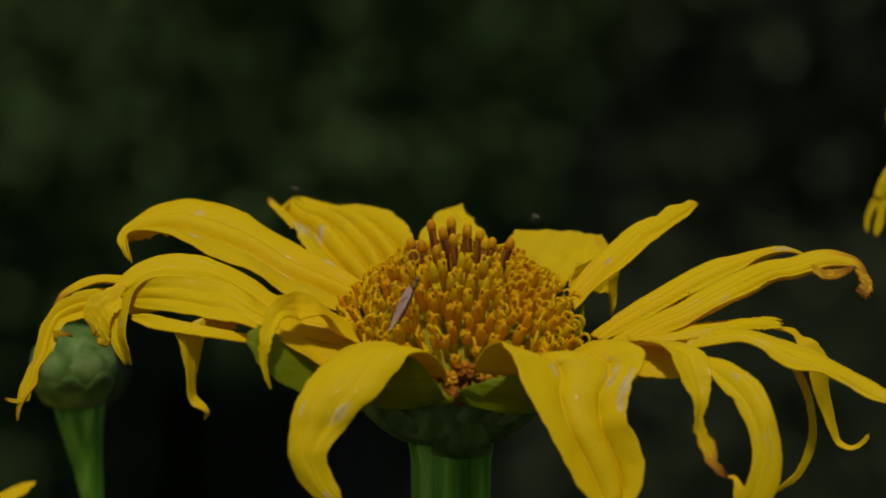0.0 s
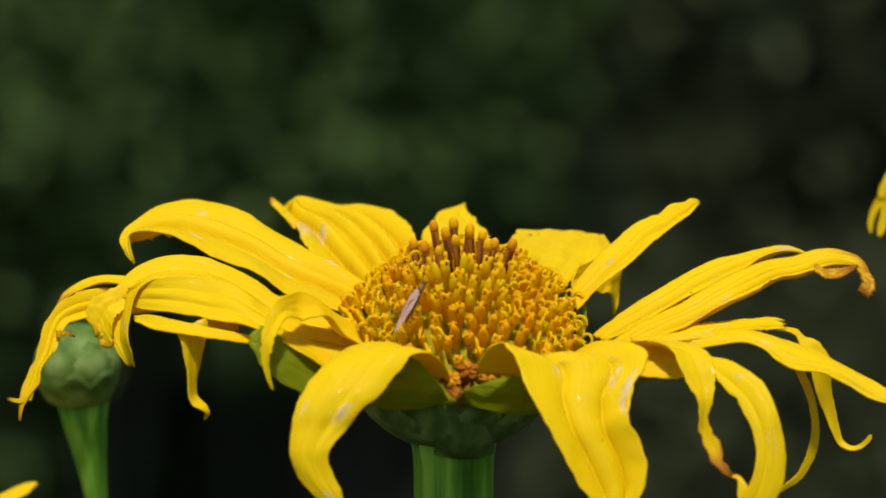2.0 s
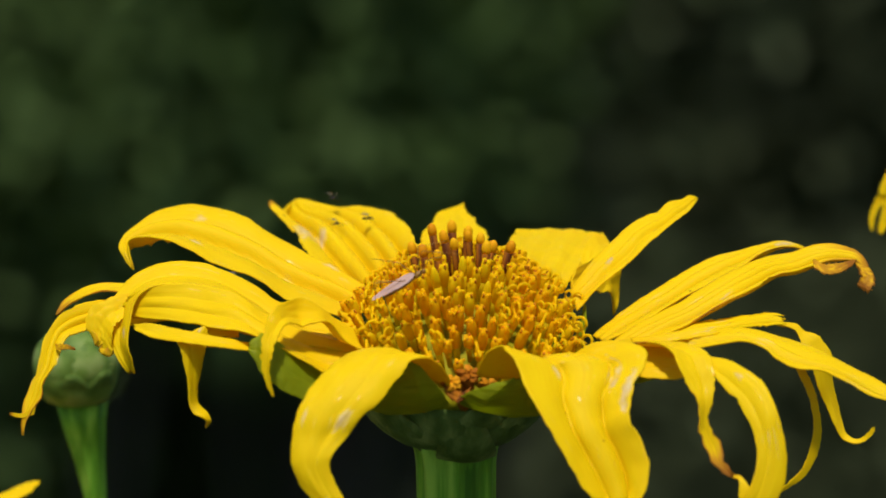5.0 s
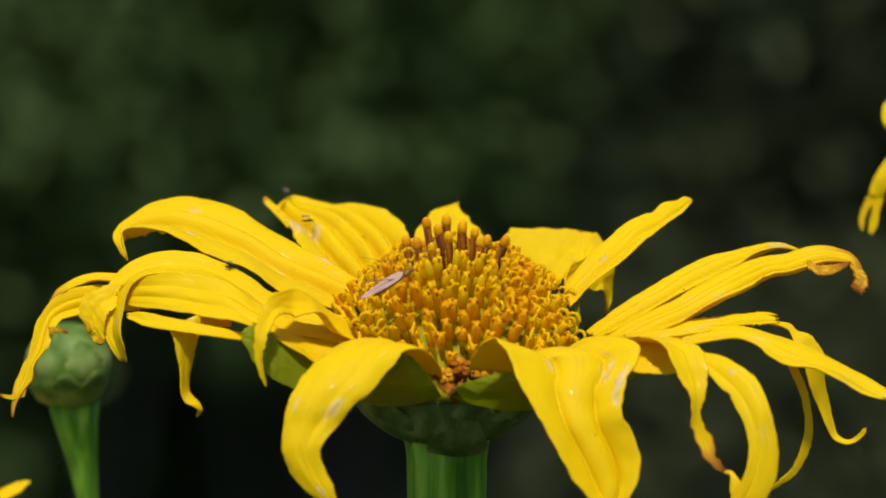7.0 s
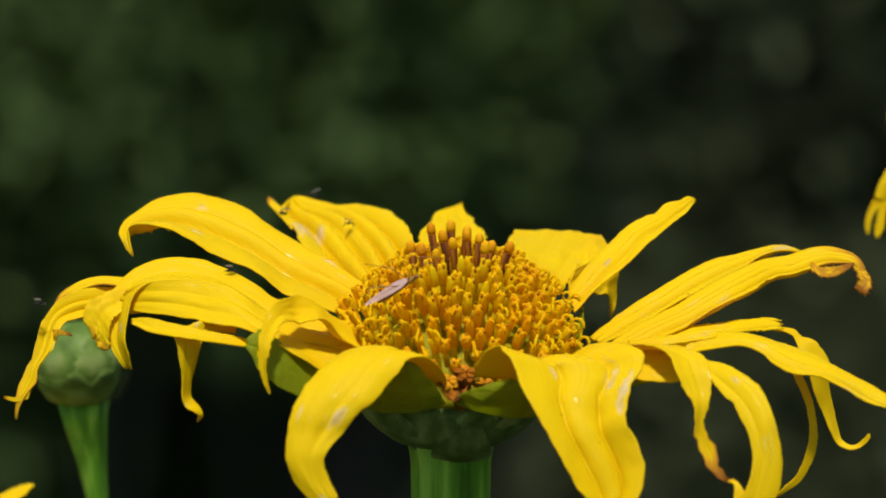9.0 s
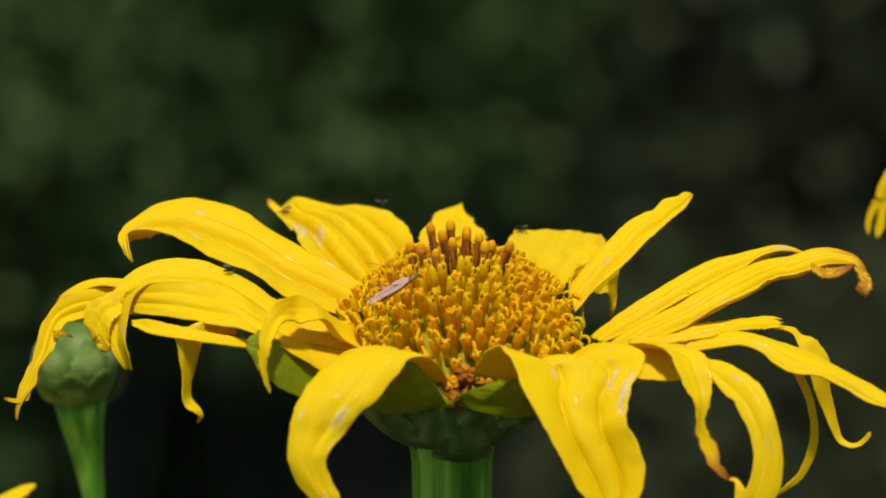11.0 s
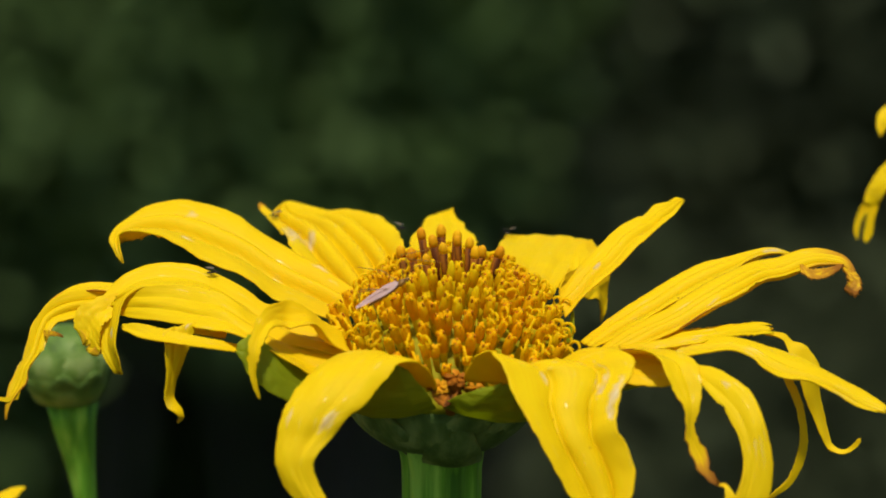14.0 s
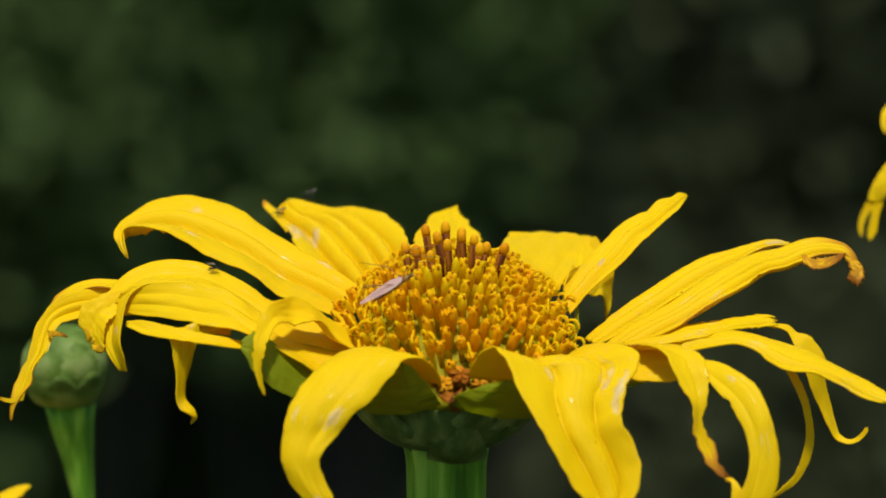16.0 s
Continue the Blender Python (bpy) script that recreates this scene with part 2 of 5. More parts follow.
# right and rear shrubs take the shade-darkened leaf colour
SHRUBS = ((-0.5, 5.0, 2.0, 0.5, 2.0, LEAF), (-1.1, 5.3, 2.1, 0.6, 1.9, LEAF), (-0.02, 5.4, 2.0, 0.45, 1.7, LEAF_GREY), (0.6, 5.3, 2.0, 0.5, 1.2, LEAF_SHADED),
          (1.2, 5.4, 2.0, 0.6, 0.6, LEAF_SHADED), (-0.6, 6.4, 2.6, 0.9, 0.4, LEAF_SHADED), (0.5, 6.5, 2.6, 1.0, 0.3, LEAF_SHADED), (-1.9, 6.2, 2.6, 1.0, 0.3, LEAF),
          (1.9, 6.4, 2.6, 1.0, 0.3, LEAF_SHADED), (0.42, 4.9, 0.8, 0.36, 0.2, LEAF_SHADED), (0.0, 7.9, 3.2, 1.4, 0.2, LEAF_SHADED), (-0.4, 5.7, 1.1, 0.6, 0.1, LEAF), (-0.78, 5.0, 0.78, 0.3, 0.1, LEAF), (-0.13, 5.0, 1.5, 0.26, 2.6, LEAF))
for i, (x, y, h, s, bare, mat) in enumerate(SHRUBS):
    tone = {"leaf_green": "fresh green", "leaf_grey_green": "grey-green", "leaf_shaded_green": "shade-darkened green"}[mat.name]
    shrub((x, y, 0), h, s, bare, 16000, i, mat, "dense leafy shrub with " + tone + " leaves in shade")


def shade_tree(at, height, spread, leaves, seed):
    """A broad tree added out of view; its crown hangs over the shrubs and keeps them in shade."""
    rnd = random.Random(seed)
    thing = tagged(new("tree"), "unseen broad tree added to shade the shrubs", "tree")
    thing.location = at
    bm = bmesh.new()
    tube(bm, [(0, 0, -0.2), (0.05, 0, 1.0), (0, 0.08, 2.2), (-0.1, 0, 3.2), (0, 0, height)], [0.16, 0.13, 0.11, 0.09, 0.03], 12)
    part("trunk", bm, BARK, thing)
    ends = []
    for k in range(12):
        a = k * 2.4
        bm = bmesh.new()
        pts = [(0, 0, height * 0.6), (0.45 * spread * math.cos(a), 0.45 * spread * math.sin(a), height * 0.75), (spread * math.cos(a) * 0.9, spread * math.sin(a) * 0.9, height * rnd.uniform(0.72, 0.95))]
        tube(bm, pts, [0.06, 0.04, 0.012], 7)
        part("limb", bm, BARK, thing)
        ends.append([Vector(p) for p in pts])
    bm = bmesh.new()
    for i in range(leaves):
        a, r = rnd.uniform(0, 6.28), spread * math.sqrt(rnd.random())
        c = Vector((r * math.cos(a), r * math.sin(a), height * 0.85 + rnd.gauss(0, 0.3) - 0.12 * r * r / spread))
        if noise.noise(c * 1.3) < -0.25:
            continue
        m = Matrix.Translation(c) @ Euler((rnd.gauss(-0.3, 0.5), rnd.gauss(0, 0.4), rnd.uniform(0, 6.28))).to_matrix().to_4x4()
        leaf_blade(bm, m, 0.2, 0.12)
    part("crown", bm, LEAF_SHADED, thing)


# unseen light blockers: both crowns hang above the camera's view
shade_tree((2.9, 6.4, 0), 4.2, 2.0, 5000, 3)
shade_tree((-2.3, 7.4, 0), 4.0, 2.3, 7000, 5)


# ---- the flower ----
HEAD = Vector((0, 0, 1.9))
REACH = 0.16
LEAN = pose(-0.0003, 0, 0.003, 23, 0, 0)


def petal(parent, rows, camber, ridges, relief, brown, mat=PETAL, name="ray_petal", scars_glints=(), cuts=(), ragged=1.0, slant=0.0):
    """One ray petal: rows of its midline and half its width across, in mm from the head's middle; bowed, withered at the tip.
    ridges: how many evenly spaced pleats, or the creases' places across (-1 to 1), drifting by slant along the petal.
    cuts: (along, side, length, depth) of tears in the edge; ragged: how frayed the edge is."""
    LONG, across = 72, 47
    line = glide(rows, LONG)
    base = line[0, :3].copy()
    bm = bmesh.new()
    uv = bm.loops.layers.uv.new("uv")
    dry = bm.verts.layers.float.new("wither")
    scar_glint = bm.verts.layers.float.new("scar_glint")
    sd = Vector((base[0] * 0.37, base[1] * 0.21, base[2]))
    creases = list(ridges) if isinstance(ridges, tuple) else [-1 + (2 * k + 1) / ridges for k in range(ridges)]
    steps = [0.5] + [k + 1 for k in range(len(creases))] + [len(creases) + 0.5]
    third = LONG // 3
    over = Vector(line[third, 3:]).cross(Vector(line[third + 2, :3] - line[third - 2, :3])).dot(Vector((0, -0.4, 1)))
    relief = math.copysign(relief, over)
    grid = []
    for i, row in enumerate(line):
        c, h = Vector(row[:3] - base), Vector(row[3:])
        t = Vector(line[min(i + 1, LONG - 1), :3] - line[max(i - 1, 0), :3]).normalized()
        n = h.cross(t)
        n = n.normalized() if n.length > 1e-6 else Vector((0, 0, 1))
        f = i / (LONG - 1)
        w = h.length
        side = h.normalized() if w > 1e-6 else Vector()
        ring = []
        for j in range(across):
            v = 2 * j / (across - 1) - 1
            edge = 1 + 0.5 * (0.06 * noise.noise(sd + Vector((f * 7, v * 0.5 + 3, 0))) + 0.09 * noise.noise(sd + Vector((f * 21, v + 6, 2)))) * abs(v)
            reach = v
            for at, flank, long, deep in cuts:
                if v * flank > 0:
                    reach = flank * min(abs(reach), 1 - deep * max(0.0, 1 - abs(f - at) / long))
            end = max(0.0, (f - 0.9) * 10)
            narrow = 1 - 0.3 * end**2 * min(1, 3 / max(w, 0.1))
            u = v + slant * (f - 0.5) * (1 - v * v) + 0.12 * noise.noise(sd + Vector((f * 1.6, 0.4, 11))) * (1 - v * v)
            phase = float(np.interp(u, [-1.0] + creases + [1.0], steps)) if creases else 0.5
            fold = 1.8 * abs(math.sin(math.pi * phase)) ** (0.4 if abs(relief) > 0.75 else 0.85) - 1.7
            lift = camber * (1 - v * v) * min(1, w / 5) + relief * fold * min(1, w / 4) * min(1, f * 5 + 0.3) * (1 - 0.5 * end)
            lift += 0.25 * noise.noise(sd + Vector((f * 5, v * 1.3, 7))) * min(1, w / 4)
            lift += 0.16 * noise.noise(sd + Vector((f * 13, v * 3.1, 17))) * min(1, w / 4)
            p = c + h * reach * edge * narrow + n * lift
            p += side * (math.copysign(abs(v) ** 6, v) * 0.14 * ragged * noise.noise(sd + Vector((f * 45, 4 * math.copysign(1, v), 21))))
            p += t * (-1.2 * end * v * v * min(1, w / 3) + (0.9 + 0.4 * ragged) * end * noise.noise(sd + Vector((v * 4, 9, 1))) * min(1, w / 2))
            q = bm.verts.new(p * MM)
            q[dry] = max(0.0, 0.5 * max(0.0, brown - 1.5) + min(brown, 1.5) * (f**6 + 0.35 * abs(v) ** 8 * f) + 0.35 * noise.noise(sd + Vector((f * 9, v * 2, 5))) * min(brown, 1.0))
            q[dry] += 0.9 * abs(v) ** 30 * max(0.0, noise.noise(sd + Vector((f * 5, 3 * math.copysign(1, v), 31)))) * min(brown, 1.0) / 0.4
            for along, over, long, wide in scars_glints:
                gap = math.hypot((f - along) / long, (v - over) / wide)
                q[scar_glint] = max(q[scar_glint], 1 - gap + 0.5 * noise.noise(sd + Vector((f * 14, v * 4, 3))) + 0.6 * noise.noise(sd + Vector((f * 50, v * 16, 8))))
            ring.append(q)
        grid.append(ring)
    for i in range(LONG - 1):
        for j in range(across - 1):
            face = bm.faces.new((grid[i][j], grid[i][j + 1], grid[i + 1][j + 1], grid[i + 1][j]))
            for loop, (a, b) in zip(face.loops, ((i, j), (i, j + 1), (i + 1, j + 1), (i + 1, j))):
                loop[uv].uv = (b / (across - 1), a / (LONG - 1))
    home = Vector(base) * MM + Vector((0, 0, REACH))
    if parent.data:
        name, home = "torn_tip", home - parent.location
    ob = part(name, bm, mat, parent, at=Matrix.Translation(home))
    thick = ob.modifiers.new("thickness", "SOLIDIFY")
    thick.thickness, thick.offset = 0.00022, 0
    return ob


def peduncle(parent, top, radius):
    bm = bmesh.new()
    prof = [(radius * 0.78, -0.004), (radius * 0.78, 0.02), (radius * 0.85, REACH * 0.4), (radius * 0.95, REACH * 0.8), (radius * 0.98, REACH + top - 0.0035), (radius * 1.03, REACH + top - 0.0015), (radius * 1.18, REACH + top + 0.001)]
    lathe(bm, prof, 60, lambda a, z: 0.93 + 0.11 * abs(math.cos(5.5 * a)) ** 0.7 + 0.02 * math.cos(7 * a + 1 + z * 20))
    return part("stalk", bm, STALK, parent, "ribbed green flower stalk", Matrix.Translation((-0.0014, 0, 0)))


def curl(bm, at, radius, thick, turn, wind):
    """A style branch that rolls back on itself."""
    c, s = math.cos(turn), math.sin(turn)
    pts = []
    for k in range(9):
        b = k * wind / 8
        out, up = radius * (1 - math.cos(b)) * (1 - 0.03 * k), radius * math.sin(b) * (1 - 0.03 * k)
        pts.append(Vector((at[0] + c * out, at[1] + s * out, at[2] + up)) * MM)
    tube(bm, pts, [thick * MM] * 8 + [thick * 1.15 * MM], 6)


def open_floret(bm):
    """A slim tube with a flared mouth and two rolled style branches."""
    lathe(bm, [(0.3 * MM, -1 * MM), (0.36 * MM, 1.5 * MM), (0.46 * MM, 2.8 * MM)], 9)
    for f in bm.faces:
        f.material_index = 1
    lathe(bm, [(0.46 * MM, 2.8 * MM), (0.55 * MM, 3.5 * MM), (0.52 * MM, 4.2 * MM), (0.25 * MM, 4.6 * MM)], 9)
    for k in range(3):
        a = k * 2.1 + 0.4
        tube(bm, [(q * MM * math.cos(a), q * MM * math.sin(a), z * MM) for q, z in ((0.36, 4.0), (0.55, 4.5), (0.72, 4.6))], [0.2 * MM, 0.16 * MM, 0.06 * MM], 5)
    tube(bm, [(0, 0, 4.4 * MM), (0, 0, 5.3 * MM)], 0.2 * MM, 6)
    curl(bm, (0, 0, 4.9), 0.84, 0.18, 0.1, 5.6)
    curl(bm, (0, 0, 4.8), 0.6, 0.17, 3.3, 4.8)


def closed_floret(bm):
    """A finger-like floret, its blunt end split, with the style just curling out."""
    lathe(bm, [(0.3 * MM, -1 * MM), (0.4 * MM, 1.8 * MM), (0.5 * MM, 2.8 * MM)], 10)
    for f in bm.faces:
        f.material_index = 1
    lathe(bm, [(0.5 * MM, 2.8 * MM), (0.62 * MM, 3.7 * MM), (0.62 * MM, 4.5 * MM), (0.5 * MM, 5.0 * MM), (0.25 * MM, 5.2 * MM)], 10)
    for s in (-1, 1):
        tube(bm, [(s * 0.22 * MM, 0.05 * MM, 4.5 * MM), (s * 0.28 * MM, 0, 5.1 * MM), (s * 0.34 * MM, 0, 5.5 * MM)], [0.34 * MM, 0.32 * MM, 0.2 * MM], 7)
    tube(bm, [(0, -0.2 * MM, 4.6 * MM), (0.04 * MM, -0.34 * MM, 5.15 * MM), (0.05 * MM, -0.3 * MM, 5.5 * MM)], 0.18 * MM, 5, 2)
    tube(bm, [(0, 0.22 * MM, 4.6 * MM), (-0.04 * MM, 0.34 * MM, 5.2 * MM)], 0.17 * MM, 5, 2)
    curl(bm, (0.1, 0.15, 5.0), 0.34, 0.15, 1.2, 4.2)


def young_floret(bm):
    """An unopened centre floret: dark streaked tube with a short orange rounded end."""
    lathe(bm, [(0.36 * MM, -1 * MM), (0.42 * MM, 1.5 * MM), (0.54 * MM, 4.7 * MM)], 10)
    for f in bm.faces:
        f.material_index = 1
    lathe(bm, [(0.54 * MM, 4.7 * MM), (0.6 * MM, 5.1 * MM), (0.52 * MM, 5.6 * MM), (0.3 * MM, 5.85 * MM), (0.1 * MM, 5.95 * MM)], 10)


def pointed_floret(bm):
    """A slim greenish bract-like floret that tapers to a point."""
    lathe(bm, [(0.4 * MM, -1 * MM), (0.5 * MM, 1.5 * MM), (0.56 * MM, 3.4 * MM)], 9)
    for f in bm.faces:
        f.material_index = 1
    lathe(bm, [(0.56 * MM, 3.4 * MM), (0.58 * MM, 4.4 * MM), (0.5 * MM, 5.2 * MM), (0.34 * MM, 5.8 * MM), (0.1 * MM, 6.2 * MM)], 9)


def crumpled_floret(bm):
    """A shrivelled floret: a short tube with curled, folded lobes."""
    lathe(bm, [(0.5 * MM, -1 * MM), (0.7 * MM, 2.0 * MM), (0.95 * MM, 4.0 * MM), (0.7 * MM, 4.8 * MM)], 9)
    for k in range(5):
        a = k * 1.3 + 0.3
        pts = [(q * MM * math.cos(a + z * 0.2), q * MM * math.sin(a + z * 0.2), z * MM) for q, z in ((0.5, 3.6), (0.95, 4.7), (0.75, 5.6), (0.2, 5.3))]
        tube(bm, pts, [0.4 * MM, 0.42 * MM, 0.34 * MM, 0.16 * MM], 6, k % 3)


def floret_mesh(name, make, mats):
    bm = bmesh.new()
    make(bm)
    data = bpy.data.meshes.new(name)
    bm.to_mesh(data)
    bm.free()
    for p in data.polygons:
        p.use_smooth = True
    for m in mats:
        data.materials.append(m)
    return data


FLORETS = [floret_mesh("curled_floret", open_floret, (FLORET, TUBE)), floret_mesh("finger_floret", closed_floret, (FLORET_OLD, TUBE, STIGMA)),
           floret_mesh("young_floret", young_floret, (CAP, ANTHER)), floret_mesh("split_floret", closed_floret, (FLORET, TUBE, STIGMA)), floret_mesh("withered_floret", crumpled_floret, (WITHERED, WITHERED, STIGMA)),
           floret_mesh("pointed_floret", pointed_floret, (GREENISH, GREENISH))]
DISC_R, DISC_H = 17.8, 10.8


def disc(parent, count, seed):
    """The domed middle with its florets in a spiral, tipped towards the light; the innermost are still shut."""
    rnd = random.Random(seed)
    bm = bmesh.new()
    lathe(bm, [(15.3 * MM * q, (DISC_H * (1 - q**2.2) - 6.0 + 2.2 * q**4) * MM) for q in (1, 0.9, 0.8, 0.65, 0.5, 0.35, 0.2, 0.1, 0.02)], 40)
    dome = part("disc", bm, DISC, parent, "domed ochre disc crowded with florets", Matrix.Translation((0, 0, REACH)) @ LEAN)
    for i in range(count):
        q = math.sqrt((i + 0.5) / count)
        a = i * 2.39996
        x, y = q * math.cos(a), q * math.sin(a)
        if y < -0.6 and q > 0.94:
            continue
        n = Vector((x * 0.55 + rnd.gauss(0, 0.07), y * 0.35 + 0.2 + rnd.gauss(0, 0.07), 1.0)).normalized()
        dice = rnd.random()
        if y < -0.78 and abs(x) < 0.3:
            kind = 4
        elif 0.05 < y < 0.5 and abs(x) < 0.4 and q < 0.52:
            kind = 2 if dice < 0.72 else 3
        elif q < 0.36:
            kind = 5 if i % 6 == 0 else 3
        elif q > 0.72 and y > -0.45:
            kind = 0 if dice < 0.72 else 3 if dice < 0.86 else 1
        else:
            kind = 1 if dice < 0.58 else 3 if dice < 0.74 else 0
        ob = new("floret", FLORETS[kind])
        ob.parent = dome
        k = rnd.uniform(1.07, 1.3) * (0.95 if kind == 2 else 1.0)
        tall = k * (1.2 if kind == 2 else 0.75 if kind == 4 else rnd.uniform(0.95, 1.15))
        tall *= 0.42 if y < -0.5 and q > 0.86 and kind != 4 else 0.58 if y < -0.6 else 1.0
        tip = Vector((DISC_R * x + rnd.gauss(0, 0.3), DISC_R * y + rnd.gauss(0, 0.3), DISC_H * (1 - q**2.2) + rnd.uniform(-0.5, 0.5)))
        if kind == 4:
            k *= 1.15
            tip += Vector((-0.3, -0.8, -0.6))
        if kind == 2:
            tip.z += rnd.uniform(0.6, 3.0)
        foot = tip - n * 5.5 * tall
        ob.matrix_basis = Matrix.Translation(foot * MM) @ n.to_track_quat("Z", "Y").to_matrix().to_4x4() @ Matrix.Rotation(rnd.gauss(0, 0.6) + rnd.choice((0, 3.14)), 4, "Z") @ Matrix.Diagonal((k, k, tall, 1))
    return dome


def scale_plate(parent, mat, at, turn, low, high, radius, flat, width, lift):
    """One cupped bract that hugs a round body from latitude low to high."""
    bm = bmesh.new()
    grid = []
    for i in range(9):
        f = i / 8
        lat = radians(low + (high - low) * f)
        w = width * math.sin(math.pi * (0.25 + 0.7 * f)) ** 0.8
        r = radius + lift * f * f
        ring = []
        for j in range(7):
            v = 2 * j / 6 - 1
            b = w * v / (r * max(0.35, math.cos(lat)))
            rr = r * (1 - 0.03 * v * v) * (1 + 0.012 * noise.noise(Vector((turn, f * 3, v * 2))))
            ring.append(bm.verts.new((rr * math.cos(lat) * math.cos(b), rr * math.cos(lat) * math.sin(b), rr * flat * math.sin(lat))))
        grid.append(ring)
    for i in range(8):
        for j in range(6):
            bm.faces.new((grid[i][j], grid[i][j + 1], grid[i + 1][j + 1], grid[i + 1][j]))
    ob = part("bract", bm, mat, parent, at=at @ pose(0, 0, 0, 0, 0, turn))
    thick = ob.modifiers.new("thickness", "SOLIDIFY")
    thick.thickness = 0.0005


def involucre(parent):
    bm = bmesh.new()
    prof = [(5.6, -17.5), (5.8, -15.0), (7.0, -13.4), (9.4, -12.4), (11.7, -10.6), (13.0, -8.6), (13.7, -6.4), (14.2, -4.6), (13.2, -5.4), (10.0, -8.0), (5.0, -8.6)]
    lathe(bm, [(r * MM, z * MM) for r, z in prof], 72, lambda a, z: 1 + 0.02 * math.cos(8 * a) + 0.012 * math.cos(29 * a))
    at = Matrix.Translation((-0.0014, 0, REACH)) @ pose(0, 0, 0, 4, 0, 0)
    part("involucre", bm, CUP, parent, "dark green overlapping bract cup", at)
    for k in range(8):
        scale_plate(parent, CUP, at @ Matrix.Translation((0, 0, -0.0035)), k * 45 + 8 + 7 * math.sin(k * 2.3), -66, -4 + 3 * math.sin(k * 1.9), 0.0143 + 0.0004 * (k % 2), 0.74, 0.0062, 0.0008)
    scale_plate(parent, CUP, at @ Matrix.Translation((0.0012, 0, -0.0072)), -88, -72, 12, 0.0127, 0.74, 0.0046, 0.0012)
    for k in range(6):
        scale_plate(parent, CUP, at @ Matrix.Translation((0, 0, -0.0062)), k * 60 - 95, -60, -22 + 6 * math.sin(k * 2.7), 0.0112 + 0.0003 * (k % 2), 0.78, 0.0034, 0.0006)


flower = tagged(new("flower"), "large yellow daisy-like flower with withered drooping ray petals", "flower")
flower.location = HEAD - Vector((0, 0, REACH))
peduncle(flower, -0.0135, 0.0057)
involucre(flower)
petal(flower, [
    (-16.0, -12.5, -3.1, -0.4, -1.5, -1.5), (-20.1, -14.5, -2.1, -0.5, -2.0, -1.6), (-23.6, -15.8, 0.1, -0.2, -2.2, -2.3),
    (-26.6, -16.5, 2.5, -0.1, -2.0, -2.7), (-28.7, -17.1, 4.0, -0.0, -1.4, -2.1), (-29.7, -17.0, 4.4, -0.0, -0.6, -1.0),
], -1.0, (0.0,), 0.20, 0.2, BRACT, "bract")
petal(flower, [
    (-8.0, -14.6, -4.8, 6.0, -1.2, 0.5), (-8.3, -17.3, -2.2, 5.2, -0.5, 0.1), (-8.3, -18.6, 0.3, 3.7, -0.3, -0.1),
    (-8.1, -20.1, 3.0, 1.1, -0.2, 0.2),
], 1.2, 2, 0.20, 0.2, BRACT, "bract")
petal(flower, [
    (5.2, -14.9, -5.2, 6.6, 1.0, -1.2), (5.6, -17.3, -2.8, 5.6, 0.2, -0.4), (6.5, -18.4, -1.2, 4.3, 0.0, 0.2),
    (7.8, -19.1, 0.4, 2.4, -0.3, 0.5),
], 1.2, 2, 0.20, 0.2, BRACT, "bract")
petal(flower, [
    (11.6, -11.4, -3.0, 0.4, 2.0, 2.2), (18.3, -9.3, -2.6, 0.0, 1.8, 1.4), (23.9, -8.3, -2.9, 0.1, 1.6, 0.4),
    (26.5, -8.3, -3.0, 0.1, 0.5, 0.1),
], -0.8, 2, 0.20, 0.2, BRACT, "bract")
petal(flower, [
    (15.0, 1.3, -1.0, 0.4, -1.5, 0.3), (16.8, 3.3, 1.3, 0.4, -1.0, 0.0), (17.4, 6.5, 4.2, 0.1, -0.5, -0.0),
], 0.2, 2, 0.20, 0.2, BRACT, "bract")
petal(flower, [
    (-2.7, -16.8, -2.0, 0.2, -0.2, -0.6), (-1.8, -17.1, -2.6, 0.1, -0.2, -0.7), (-0.8, -17.1, -3.0, 0.0, -0.3, -0.6),
    (0.2, -17.1, -2.6, -0.1, -0.2, -0.5), (0.8, -16.8, -1.9, -0.1, -0.2, -0.4),
], 0.3, 1, 0.10, 0.2, ANTHER, "dry_scale", ragged=4)
disc(flower, 215, 4)
PETALS = {}
PETALS['back_left_long'] = petal(flower, [
    (-14.0, 5.0, 4.9, -2.2, -6.0, -2.1), (-15.6, 8.1, 4.7, -1.9, -5.3, -0.9), (-20.5, 11.0, 6.3, -1.9, -7.0, -1.2),
    (-24.0, 12.9, 7.4, -1.7, -7.6, -1.4), (-26.6, 14.4, 8.7, -1.4, -8.1, -1.2), (-29.4, 15.9, 10.2, -1.2, -8.3, -1.2),
    (-32.6, 17.3, 11.5, -1.5, -8.3, -1.6), (-35.8, 18.9, 12.6, -1.7, -8.1, -1.5), (-38.6, 20.3, 13.4, -1.8, -7.9, -1.1),
    (-41.1, 21.2, 13.8, -1.5, -7.5, -1.0), (-43.6, 22.0, 13.6, -1.2, -6.6, -0.8), (-45.7, 22.4, 13.2, -0.8, -5.4, -0.6),
    (-47.5, 22.2, 12.3, -0.3, -3.8, -0.3), (-48.7, 21.2, 11.5, 0.4, -2.3, -0.2), (-48.9, 19.2, 10.4, 0.9, -1.2, -0.2),
    (-48.4, 18.0, 9.3, 0.7, -1.0, 0.0), (-47.9, 17.1, 8.3, 0.6, -1.0, 0.0),
], 0.1, (-0.42, 0.02), 1.7, 0.3, scars_glints=((0.2, -0.92, 0.04, 0.12), (0.62, 0.5, 0.03, 0.1), (0.66, -0.6, 0.025, 0.1)), slant=-0.45, ragged=1.5)
